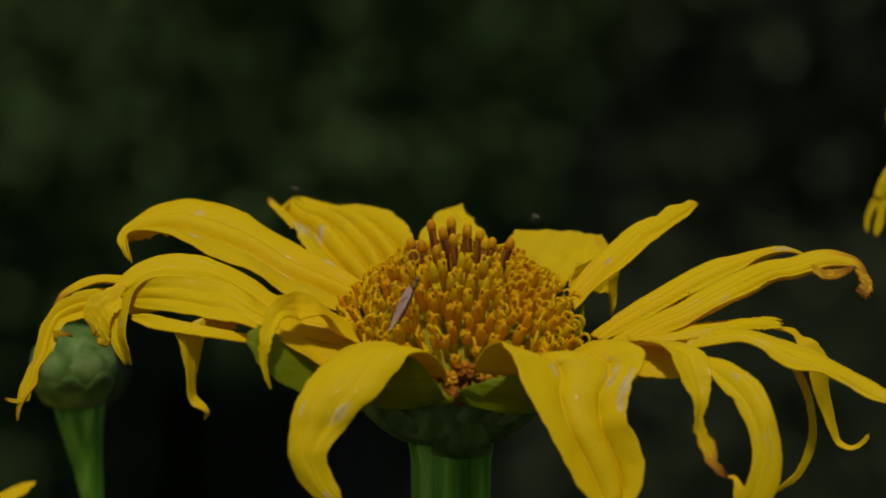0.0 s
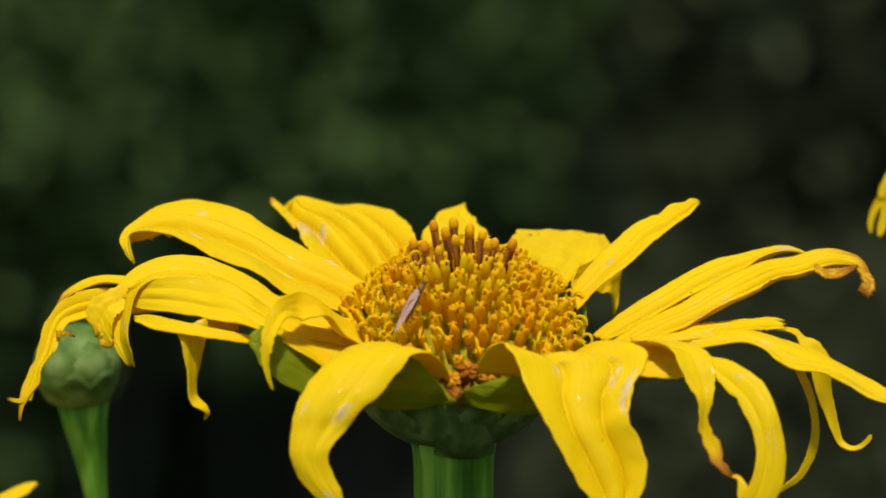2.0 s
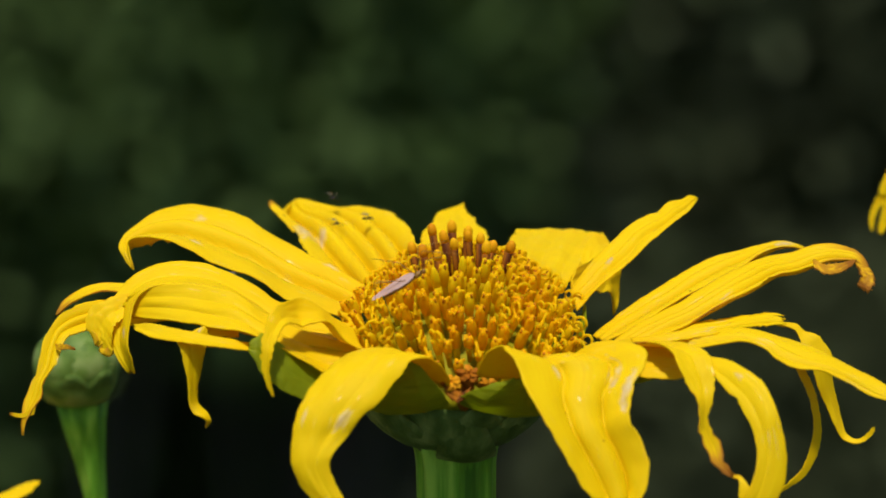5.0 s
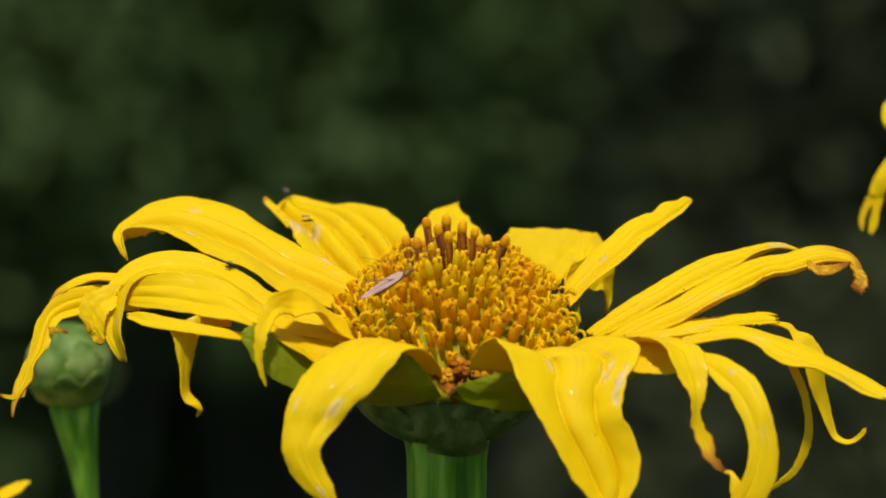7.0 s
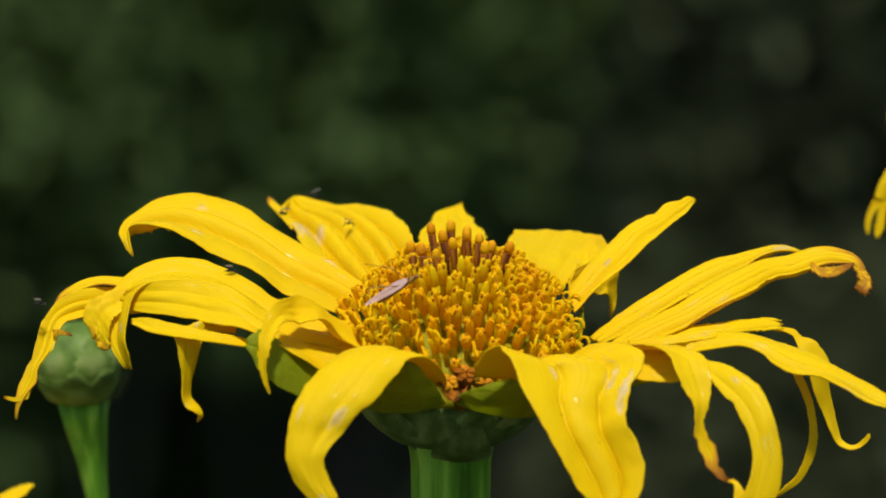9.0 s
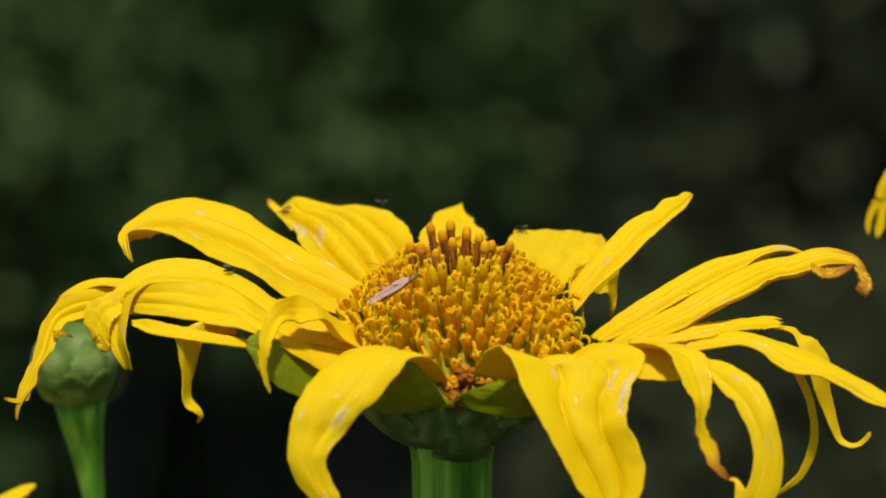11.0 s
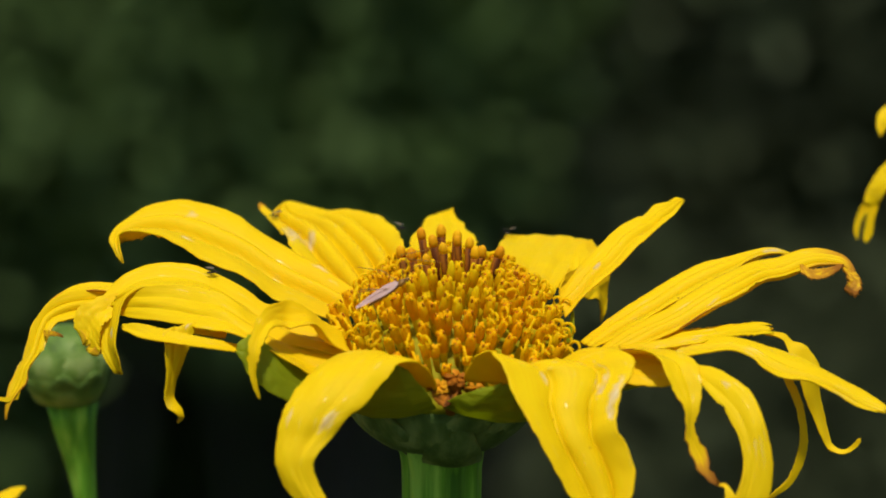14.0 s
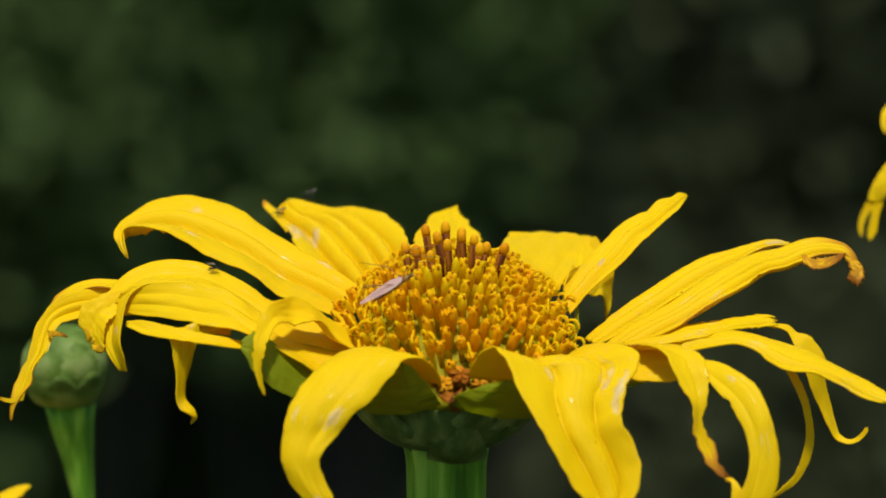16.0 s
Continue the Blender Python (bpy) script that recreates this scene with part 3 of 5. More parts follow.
PETALS['back_left_broad'] = petal(flower, [
    (-11.7, 15.5, 6.0, 4.9, 2.5, 2.0), (-12.9, 21.9, 7.3, 6.2, 4.4, 1.8), (-14.6, 28.2, 8.2, 6.7, 5.8, 1.3),
    (-16.4, 33.5, 9.0, 6.6, 6.0, 1.0), (-18.4, 38.8, 9.6, 6.0, 5.2, 0.6), (-20.4, 42.8, 9.7, 5.2, 4.8, 0.3),
    (-22.6, 46.0, 9.5, 4.1, 3.5, -0.2), (-24.1, 48.5, 9.7, 3.0, 3.0, -0.2), (-24.9, 50.9, 10.2, 1.7, 2.1, -0.1),
    (-25.1, 52.0, 10.3, 0.6, 1.0, -0.0),
], 0.1, (-0.5, -0.08, 0.3, 0.66), 1.9, 0.3, scars_glints=((0.64, -0.8, 0.1, 0.35), (0.58, -0.45, 0.06, 0.12), (0.75, 0.2, 0.04, 0.1)))
PETALS['back_left_corner'] = petal(PETALS['back_left_broad'], [
    (-24.4, 35.5, 9.1, 0.6, 0.5, -0.0), (-26.0, 40.0, 9.8, 0.5, 0.5, 0.1), (-27.3, 44.4, 10.1, 0.5, 0.4, 0.1),
    (-28.4, 47.8, 10.4, 0.5, 0.2, 0.1), (-28.7, 48.8, 10.8, 0.4, 0.2, 0.0),
], 0.2, 0, 0.15, 0.8)
PETALS['back_centre'] = petal(flower, [
    (-0.8, 17.9, 7.0, 5.1, 0.0, 0.0), (-1.1, 35.5, 8.2, 4.8, 0.5, -0.1), (-1.2, 41.0, 8.8, 3.2, 0.5, -0.1),
    (-1.0, 43.8, 9.0, 3.0, 0.2, -0.2), (-1.4, 45.8, 9.2, 2.2, 0.2, -0.1), (-0.4, 48.0, 9.6, 1.0, 0.5, -0.1),
    (0.3, 49.4, 9.9, 0.3, 0.6, 0.1),
], 0.1, (-0.3, 0.4), 0.20, 0.3, ragged=3)
PETALS['back_right_broad'] = petal(flower, [
    (10.1, 13.0, 5.9, 4.2, -2.7, -0.7), (11.8, 25.0, 7.2, 5.1, -3.3, -1.0), (13.7, 35.8, 7.4, 5.9, -2.6, -0.3),
    (15.2, 41.9, 7.3, 6.3, -0.6, -0.3),
], 0.2, 3, 0.22, 0.3)
PETALS['back_right_flap'] = petal(flower, [
    (21.6, 34.0, 7.5, 0.7, -3.0, -0.4), (20.2, 30.0, 7.5, 1.1, -2.5, -0.7), (18.8, 26.5, 7.0, 0.8, -2.0, -0.7),
    (17.8, 22.9, 5.9, 0.6, -1.4, -0.5), (15.7, 14.8, 5.0, 0.4, -1.0, 0.0),
], 0.3, 0, 0.10, 0.3)
PETALS['back_right_folded'] = petal(flower, [
    (16.0, 14.0, 5.8, 0.5, 3.0, 1.5), (20.1, 22.0, 5.2, 1.0, 3.5, 1.8), (21.6, 23.2, 3.8, 1.5, 2.8, 1.2),
    (22.1, 24.0, 2.8, 0.8, 2.0, 0.4), (22.3, 24.5, 0.9, 0.5, 1.0, 0.2), (22.3, 24.5, -0.7, 0.3, 0.2, 0.3),
    (22.0, 24.6, -1.7, 0.1, 0.1, 0.1),
], 0.6, (0.2,), 0.20, 0.3, ragged=3)
PETALS['back_right_upright'] = petal(flower, [
    (15.8, 6.7, 5.0, 0.3, -2.8, -1.0), (19.9, 10.4, 8.5, 0.5, -3.6, -0.9), (23.4, 14.1, 10.6, 0.9, -3.9, -0.8),
    (25.5, 16.5, 12.0, 1.1, -3.5, -0.6), (28.0, 18.8, 13.0, 0.7, -3.2, -0.6), (29.2, 20.2, 13.3, 0.7, -2.8, -0.4),
    (30.8, 22.5, 14.0, 0.6, -2.5, -0.7), (32.4, 24.2, 14.3, 0.3, -1.8, -0.6), (33.6, 26.2, 14.7, 0.2, -1.2, -0.6),
    (34.5, 27.4, 14.6, -0.1, -0.6, -0.3),
], 0.4, (-0.3, 0.35), 0.5, 0.3, scars_glints=((0.28, 0.1, 0.04, 0.15),), slant=0.2)
PETALS['right_split_upper'] = petal(flower, [
    (19.2, 0.5, 0.6, 0.9, -2.5, 0.1), (24.7, 5.4, 3.0, 1.1, -3.4, -0.1), (29.7, 8.5, 5.2, 1.1, -3.5, -0.3),
    (33.8, 11.2, 6.9, 1.5, -3.5, -0.2), (37.5, 13.0, 8.3, 1.4, -3.5, -0.2), (41.0, 15.1, 9.1, 0.7, -3.1, -0.0),
    (43.9, 17.2, 9.6, -0.6, -2.8, -0.1), (46.1, 18.8, 9.7, -0.7, -1.8, -0.1), (48.0, 19.5, 9.4, -0.5, -1.0, -0.0),
    (49.7, 19.9, 8.8, -0.1, -0.4, -0.1),
], 0.4, (-0.4, 0.3), 1.1, 0.4, scars_glints=((0.9, -0.2, 0.07, 0.8),))
PETALS['right_split_long'] = petal(flower, [
    (22.0, -4.0, 0.7, 1.1, -2.0, -0.0), (26.2, -2.2, 2.5, 0.9, -3.8, -0.2), (31.3, 0.4, 4.1, 1.0, -4.4, -0.2),
    (37.0, 3.0, 6.7, 1.4, -4.5, -0.1), (41.5, 6.5, 8.1, 1.3, -4.0, -0.4), (44.3, 9.2, 8.7, 0.6, -4.2, -0.4),
    (47.5, 10.8, 8.9, 0.1, -4.2, -0.4), (50.2, 11.8, 9.5, -0.1, -3.8, -0.6), (52.5, 12.1, 9.8, -0.2, -3.1, -0.6),
    (54.9, 12.3, 9.6, -0.2, -2.3, -0.5), (56.4, 11.6, 9.4, -0.3, -1.4, -0.5), (57.3, 11.0, 8.6, -0.6, -1.0, -0.2),
    (57.8, 10.1, 7.3, -0.9, -0.4, -0.0),
], 0.4, (-0.45, 0.05, 0.5), 1.1, 0.95, cuts=((0.575, 1, 0.025, 0.3), (0.545, 1, 0.02, 0.25)))
PETALS['right_split_torn'] = petal(PETALS['right_split_long'], [
    (50.1, 8.1, 9.3, 0.0, -1.1, -0.3), (51.7, 7.0, 8.7, -0.1, -1.1, -0.5), (54.1, 8.0, 8.6, -0.2, -1.1, -0.4),
    (56.1, 9.6, 9.1, -0.0, -0.6, -0.2),
], 0.2, 0, 0.20, 2.7, ragged=4)
PETALS['right_split_knot'] = petal(PETALS['right_split_long'], [
    (57.3, 10.0, 8.4, 1.1, -0.1, -0.5), (57.9, 8.6, 7.0, 1.0, -0.1, -0.4), (57.3, 7.9, 5.8, 0.9, -0.6, -0.3),
    (57.3, 7.8, 5.2, 0.4, -0.5, -0.0),
], 0.4, 0, 0.42, 2.7, ragged=4)
PETALS['right_hooked'] = petal(flower, [
    (23.6, -4.0, 1.4, 0.3, -3.0, -0.0), (28.3, -5.2, 2.4, 0.3, -3.2, -0.2), (33.3, -5.0, 3.2, 0.5, -3.0, -0.1),
    (38.8, -2.5, 3.4, 0.3, -2.5, -0.2), (41.9, -1.0, 3.3, 0.1, -2.0, -0.4), (43.5, -0.2, 3.3, -0.1, -1.8, -0.6),
    (44.6, -0.1, 3.2, 0.1, -1.6, -0.6),
], 0.5, (-0.1, 0.5), 0.4, 0.1, ragged=4)
PETALS['right_hook_strand'] = petal(PETALS['right_hooked'], [
    (44.2, -0.5, 2.7, 0.1, -0.5, -0.2), (46.1, -0.4, 2.4, -0.1, -0.4, -0.2), (47.1, -0.5, 2.0, -0.2, -0.5, -0.3),
    (47.8, -1.1, 1.2, -0.4, -0.6, -0.3), (48.8, -1.8, 0.5, -1.0, -0.8, -0.6), (49.8, -2.2, -0.7, -1.0, -0.8, -0.8),
    (50.5, -2.8, -2.5, -1.4, -0.8, -0.6), (50.9, -3.0, -5.5, -1.1, -1.0, -0.3), (51.8, -2.8, -8.4, -0.9, -0.8, -0.1),
    (52.7, -3.1, -11.1, -0.5, -0.9, -0.2), (53.5, -3.6, -13.1, -0.3, -0.6, -0.2), (55.2, -4.2, -13.8, -0.1, -0.4, -0.2),
    (56.7, -4.4, -13.1, 0.1, -0.2, -0.3), (57.8, -4.6, -11.7, 0.2, -0.1, -0.4),
], 0.3, 0, 0.2, 0.3)
PETALS['right_long_low'] = petal(flower, [
    (22.0, -5.4, 0.7, 0.3, -2.6, -0.4), (26.7, -6.1, 1.3, 0.3, -2.9, -0.5), (31.2, -6.8, 2.0, 0.1, -3.1, -0.5),
    (35.3, -7.7, 2.7, -0.2, -3.1, -0.5), (39.2, -8.5, 3.1, -0.2, -3.0, -0.2), (42.3, -9.9, 2.5, -0.6, -3.1, -0.3),
    (44.7, -11.1, 1.5, -1.2, -3.3, -0.6), (47.5, -12.3, 0.6, -1.6, -2.9, -0.7), (50.8, -13.2, -0.2, -1.3, -2.2, -0.2),
    (54.0, -14.1, -1.7, -1.2, -1.7, -0.3), (57.1, -15.1, -3.3, -1.2, -1.3, -0.5), (60.4, -16.3, -4.5, -0.9, -1.1, -0.5),
], 0.9, (0.0, 0.55), 0.35, 0.2)
PETALS['right_thin_strand'] = petal(flower, [
    (45.2, -8.5, 0.1, -0.4, -0.1, -0.3), (46.5, -8.7, -0.9, -0.5, -0.1, -0.2), (47.5, -9.2, -2.8, -0.5, -0.2, -0.3),
    (48.5, -9.6, -5.1, -0.5, -0.1, -0.2), (49.2, -10.2, -8.5, -0.5, -0.2, -0.1), (49.1, -10.8, -11.5, -0.6, -0.2, 0.1),
    (48.2, -11.4, -14.3, -0.5, -0.2, 0.3), (46.9, -11.9, -16.3, -0.3, -0.1, 0.4), (45.4, -12.3, -17.4, -0.2, -0.1, 0.3),
    (43.4, -12.7, -18.7, -0.1, -0.1, 0.2),
], 0.3, 0, 0.10, 0.2)
PETALS['front_right_shredded'] = petal(flower, [
    (22.6, -8.7, 2.4, 1.2, 1.0, -0.1), (28.3, -15.5, 3.9, 2.4, 0.5, -0.2), (30.8, -19.2, 3.7, 2.6, 0.4, -0.4),
    (31.8, -21.4, 2.1, 2.4, 0.6, -0.2), (32.5, -22.9, 0.1, 2.0, 0.5, -0.0), (32.9, -24.3, -2.1, 1.0, 0.4, -0.1),
    (32.7, -25.2, -5.0, 0.6, 0.4, 0.1), (33.0, -25.4, -6.1, 0.9, 0.3, 0.1), (34.1, -26.2, -8.3, 1.1, 0.2, 0.1),
    (34.7, -27.3, -10.1, 0.7, 0.3, 0.3), (35.6, -27.8, -11.0, 0.5, 0.2, 0.3), (36.5, -28.1, -11.8, 0.4, 0.1, 0.4),
], 0.4, (0.1,), 0.42, 1.1, ragged=2.5)
PETALS['front_right_arched'] = petal(flower, [
    (18.3, -9.1, 0.5, -0.1, -3.3, -1.3), (24.5, -13.1, 0.9, -0.1, -3.4, -1.5), (29.3, -15.9, 1.1, -0.3, -2.4, -1.6),
    (33.3, -18.6, 1.7, 0.0, -1.8, -0.7), (36.1, -21.4, 0.9, -0.8, -1.4, -1.3), (38.5, -24.3, -0.5, -1.3, -1.1, -1.6),
    (39.9, -26.1, -2.0, -1.6, -0.9, -1.6), (41.0, -27.9, -4.3, -1.6, -0.6, -1.5), (41.5, -28.9, -6.7, -1.8, -0.7, -1.2),
    (41.6, -30.0, -9.5, -2.1, -0.6, -0.7), (40.9, -31.1, -12.6, -2.4, -0.3, -0.2), (39.6, -31.8, -15.3, -2.2, 0.0, 0.0),
    (38.9, -32.7, -19.4, -1.9, 0.1, 0.4),
], 1.0, (0.35,), 0.3, 0.3, scars_glints=((0.5, -0.3, 0.02, 0.25),), cuts=((0.53, 1, 0.02, 0.25),))
PETALS['front_right_torn'] = petal(PETALS['front_right_arched'], [
    (39.2, -31.6, -16.5, 1.7, 0.0, 0.0), (38.3, -30.8, -13.8, 1.1, -0.2, -0.2), (37.7, -29.9, -12.1, 0.5, -0.1, -0.1),
    (36.8, -28.7, -11.6, 0.5, -0.1, 0.3),
], 0.1, 0, 0.10, 0.6)
PETALS['front_right_big'] = petal(flower, [
    (8.8, -12.6, -0.3, 7.0, 3.3, -0.1), (10.0, -14.3, 2.6, 7.4, 3.5, -0.2), (12.9, -17.0, 4.3, 8.4, 2.5, -0.3),
    (15.3, -20.2, 4.2, 9.1, 1.6, -0.2), (16.3, -22.3, 2.5, 8.8, 1.5, 0.0), (16.0, -25.1, 0.2, 7.3, 1.4, 0.1),
    (16.5, -27.2, -2.4, 6.2, 1.3, 0.3), (17.4, -28.9, -4.8, 5.2, 1.5, 0.9), (19.1, -30.3, -7.8, 5.0, 1.7, 1.1),
    (20.5, -31.6, -10.8, 4.5, 1.6, 1.0), (21.2, -32.6, -13.7, 3.3, 1.2, 0.7), (21.3, -33.2, -16.5, 1.9, 1.0, 0.1),
], 1.4, (-0.3, 0.45), 1.05, 0.3, scars_glints=((0.44, 0.56, 0.08, 0.1), (0.5, 0.86, 0.14, 0.12), (0.37, -0.38, 0.035, 0.06), (0.27, 0.0, 0.02, 0.08)), slant=0.2)
PETALS['front_left_arched'] = petal(flower, [
    (-7.6, -14.4, -1.5, -5.8, 2.0, 0.9), (-8.3, -16.0, 1.3, -5.9, 2.2, 0.7), (-10.0, -18.6, 3.3, -5.5, 1.9, 0.0),
    (-12.3, -20.9, 3.3, -5.1, 1.4, -0.3), (-14.4, -23.8, 1.9, -5.2, 0.8, 0.1), (-16.8, -26.5, -0.5, -5.0, 0.9, 0.2),
    (-18.7, -28.1, -2.7, -4.5, 0.6, -0.0), (-19.8, -29.1, -5.0, -3.9, 0.2, -0.3), (-21.0, -30.6, -7.5, -2.8, 0.4, -0.3),
    (-21.0, -31.2, -9.2, -2.4, 0.3, -0.4), (-19.9, -31.9, -11.5, -2.2, 0.2, -0.4), (-18.3, -32.6, -13.5, -1.7, 0.1, -0.4),
    (-16.8, -33.0, -15.4, -1.1, 0.0, -0.1),
], 1.4, (-0.3,), 0.25, 0.3, scars_glints=((0.6, -0.5, 0.06, 0.25), (0.57, 0.72, 0.06, 0.09), (0.93, 0.1, 0.03, 0.25)), cuts=((0.36, 1, 0.02, 0.12),))
PETALS['left_small_curled'] = petal(flower, [
    (-14.2, -8.1, 3.0, 1.1, -2.8, -0.9), (-17.1, -8.8, 4.8, 1.0, -2.8, -1.1), (-19.3, -9.4, 7.1, 0.6, -2.6, -0.4),
    (-21.1, -10.1, 7.7, 0.4, -2.3, -1.0), (-22.7, -11.0, 8.0, 0.4, -2.0, -1.5), (-24.1, -13.1, 8.5, 0.5, -1.6, -1.2),
    (-25.3, -15.5, 8.5, 0.7, -1.1, -1.0), (-26.3, -17.7, 7.3, 0.8, -0.7, -0.8), (-27.0, -19.6, 5.1, 0.8, -0.3, -0.4),
    (-27.3, -20.2, 2.9, 0.6, -0.2, -0.2), (-27.0, -20.6, 0.6, 0.4, -0.1, 0.0), (-26.3, -20.8, -1.6, 0.2, 0.0, 0.0),
], 0.8, (0.3,), 0.4, 0.3, ragged=3)
PETALS['left_folded'] = petal(flower, [
    (-14.9, -5.0, 2.8, -0.0, -2.7, -0.8), (-24.9, -3.2, 5.5, 0.5, -3.8, -0.7), (-29.3, -1.5, 7.9, 0.1, -4.0, -0.7),
    (-32.8, 0.0, 9.7, -0.0, -4.0, -0.4), (-36.6, 1.4, 10.6, -0.2, -3.6, -0.7), (-40.2, 2.0, 10.8, -0.2, -3.5, -0.8),
    (-43.4, 2.2, 10.5, -0.1, -3.3, -0.8), (-45.7, 1.9, 9.6, 0.3, -3.1, -0.8), (-47.3, 1.0, 8.2, 0.9, -2.8, -0.6),
    (-48.2, -0.5, 6.2, 1.3, -2.5, -0.8), (-48.6, -2.0, 3.9, 1.4, -2.0, -0.6), (-48.6, -3.2, 1.8, 1.4, -1.6, -0.2),
    (-47.8, -4.0, -0.2, 1.3, -1.0, -0.1), (-47.0, -4.1, -2.0, 0.9, -0.6, 0.2),
], 0.5, (-0.2,), 0.4, 0.3, scars_glints=((0.86, 0.5, 0.02, 0.2),), ragged=1.5)
PETALS['left_flap'] = petal(flower, [
    (-45.4, 1.5, 6.9, -0.3, -1.2, -1.0), (-48.4, 0.4, 6.4, 0.3, -1.4, -1.4), (-50.3, -0.6, 5.5, 1.1, -1.4, -1.5),
    (-51.3, -1.3, 4.2, 1.7, -1.3, -1.8), (-51.5, -1.8, 2.8, 1.9, -1.0, -1.7), (-51.3, -2.1, 1.5, 1.8, -0.9, -1.4),
    (-51.6, -2.1, 1.1, 1.1, -0.5, -0.4),
], 0.3, (0.0,), 0.3, 0.5, ragged=3)
PETALS['left_shredded'] = petal(flower, [
    (-15.3, -7.2, 2.3, 0.5, -1.8, -0.9), (-26.5, -5.5, 4.1, 2.1, -3.5, -0.8), (-35.8, 1.1, 5.3, 1.8, -4.4, -1.2),
    (-42.6, 5.2, 5.1, 1.7, -2.3, -1.1), (-48.9, 5.6, 4.9, 1.7, -1.9, -1.5), (-52.3, 4.5, 4.9, 1.9, -1.1, -1.4),
    (-55.3, 3.0, 4.4, 1.3, -1.0, -1.3), (-57.4, 1.3, 3.4, 1.1, -0.7, -0.8), (-58.4, -0.5, 1.4, 1.2, -0.5, -0.6),
    (-59.0, -2.2, -0.8, 1.1, -0.4, -0.5), (-60.2, -3.4, -2.6, 0.9, -0.4, 0.1), (-60.8, -4.4, -4.6, 1.1, -0.4, 0.1),
    (-61.8, -5.3, -6.4, 0.7, -0.3, 0.1), (-62.4, -5.8, -8.0, 0.4, 0.0, 0.1), (-62.5, -6.1, -9.6, 0.2, 0.0, 0.0),
], 0.4, (-0.4, 0.2), 0.5, 0.6, cuts=((0.84, 1, 0.03, 0.5),), ragged=2.5)
PETALS['left_ribbon_tip'] = petal(PETALS['left_shredded'], [
    (-57.6, -1.2, 1.8, 0.1, -0.2, -0.4), (-56.1, -2.1, 2.0, -0.0, -0.1, -0.3), (-54.8, -2.8, 1.8, -0.0, 0.0, -0.1),
], 0.1, 0, 0.10, 2.6)
PETALS['left_forked_tip'] = petal(PETALS['left_shredded'], [
    (-60.7, -5.4, -6.3, -0.2, -0.1, -0.6), (-62.6, -5.6, -6.9, -0.1, -0.1, -0.3), (-64.3, -5.5, -6.6, 0.0, -0.0, -0.2),
], 0.1, 1, 0.05, 1.0)
PETALS['left_brown_edged'] = petal(flower, [
    (-32.7, 3.5, 6.8, 0.1, -2.1, -0.4), (-45.0, 7.6, 7.0, 0.1, -2.1, -0.2), (-51.9, 8.7, 7.3, 0.5, -2.1, -0.1),
    (-56.2, 8.8, 5.5, 0.7, -1.5, 0.1), (-58.2, 8.4, 3.5, 0.2, -0.5, -0.1),
], 0.5, 2, 0.20, 0.8)
PETALS['left_narrow'] = petal(flower, [
    (-27.9, -9.7, 2.5, 0.0, -1.1, -0.3), (-30.6, -11.6, 3.4, 0.0, -1.1, -0.3), (-38.0, -11.3, 4.6, -0.3, -1.1, -0.5),
    (-43.3, -8.2, 4.9, 0.1, -1.2, -0.7), (-46.2, -5.6, 4.9, 0.0, -0.6, -0.3),
], 0.3, 1, 0.20, 0.3)
PETALS['left_under'] = petal(flower, [
    (-14.1, -10.6, 0.8, 0.9, -2.9, -1.4), (-19.0, -11.1, 1.5, 0.7, -3.9, -2.0), (-23.1, -11.1, 3.5, 0.9, -4.4, -1.4),
    (-27.1, -10.1, 5.5, 0.9, -4.4, -1.3), (-31.5, -8.0, 7.3, 1.0, -4.0, -2.0), (-36.1, -5.6, 7.8, 0.7, -3.4, -2.2),
    (-40.0, -3.7, 7.8, 0.5, -2.3, -2.2), (-44.0, -2.0, 7.5, 0.0, -1.2, -2.0), (-48.0, 0.6, 6.6, 0.0, -0.6, -1.5),
], 0.3, (-0.4, 0.25), 0.18, 0.3, ragged=0.4)
PETALS['left_hanging'] = petal(flower, [
    (-31.5, -6.3, 4.1, 0.0, -1.1, -0.5), (-37.6, -9.2, 5.0, -2.1, -1.1, -0.6), (-37.7, -10.6, 3.0, -1.7, -1.1, -0.1),
    (-37.8, -11.2, 0.3, -1.1, -1.0, 0.1), (-37.9, -11.6, -2.0, -0.6, -0.9, 0.3), (-37.9, -12.1, -4.4, -0.5, -0.9, 0.1),
    (-37.4, -12.4, -5.5, -0.5, -0.9, -0.2), (-36.3, -12.6, -6.3, -0.4, -0.8, -0.0), (-35.8, -12.5, -7.1, -0.3, -0.5, 0.1),
    (-36.3, -12.3, -8.0, -0.1, -0.3, 0.2),
], 0.4, (0.2,), 0.20, 0.4, scars_glints=((0.34, -0.4, 0.03, 0.15),))


def flower_beside(middle, label, disc_seed):
    """A neighbouring flower: stalk, cup, disc; its petals follow."""
    thing = tagged(new("flower"), label, "flower")
    thing.location = middle - Vector((0, 0, REACH))
    peduncle(thing, -0.0135, 0.0057)
    involucre(thing)
    disc(thing, 90, disc_seed)
    return thing


def plain_petals(thing, turns, droop):
    """Further petals round a neighbouring flower, each drooping from the rim."""
    for k, a in enumerate(turns):
        c, s = math.cos(radians(a)), math.sin(radians(a))
        rows = []
        for r, z, w in ((15, -2, 3.5), (24, 0.5, 6), (34, -1.5 - droop * 0.2, 6.5), (43, -8 - droop * 0.6, 4.5), (47, -17 - droop, 1.5)):
            rows.append((r * c, r * s, z + 0.8 * math.sin(k * 2.1), -w * s, w * c, 1.2 * math.sin(k * 1.7)))
        petal(thing, rows, 0.8, 3, 0.3, 0.4)


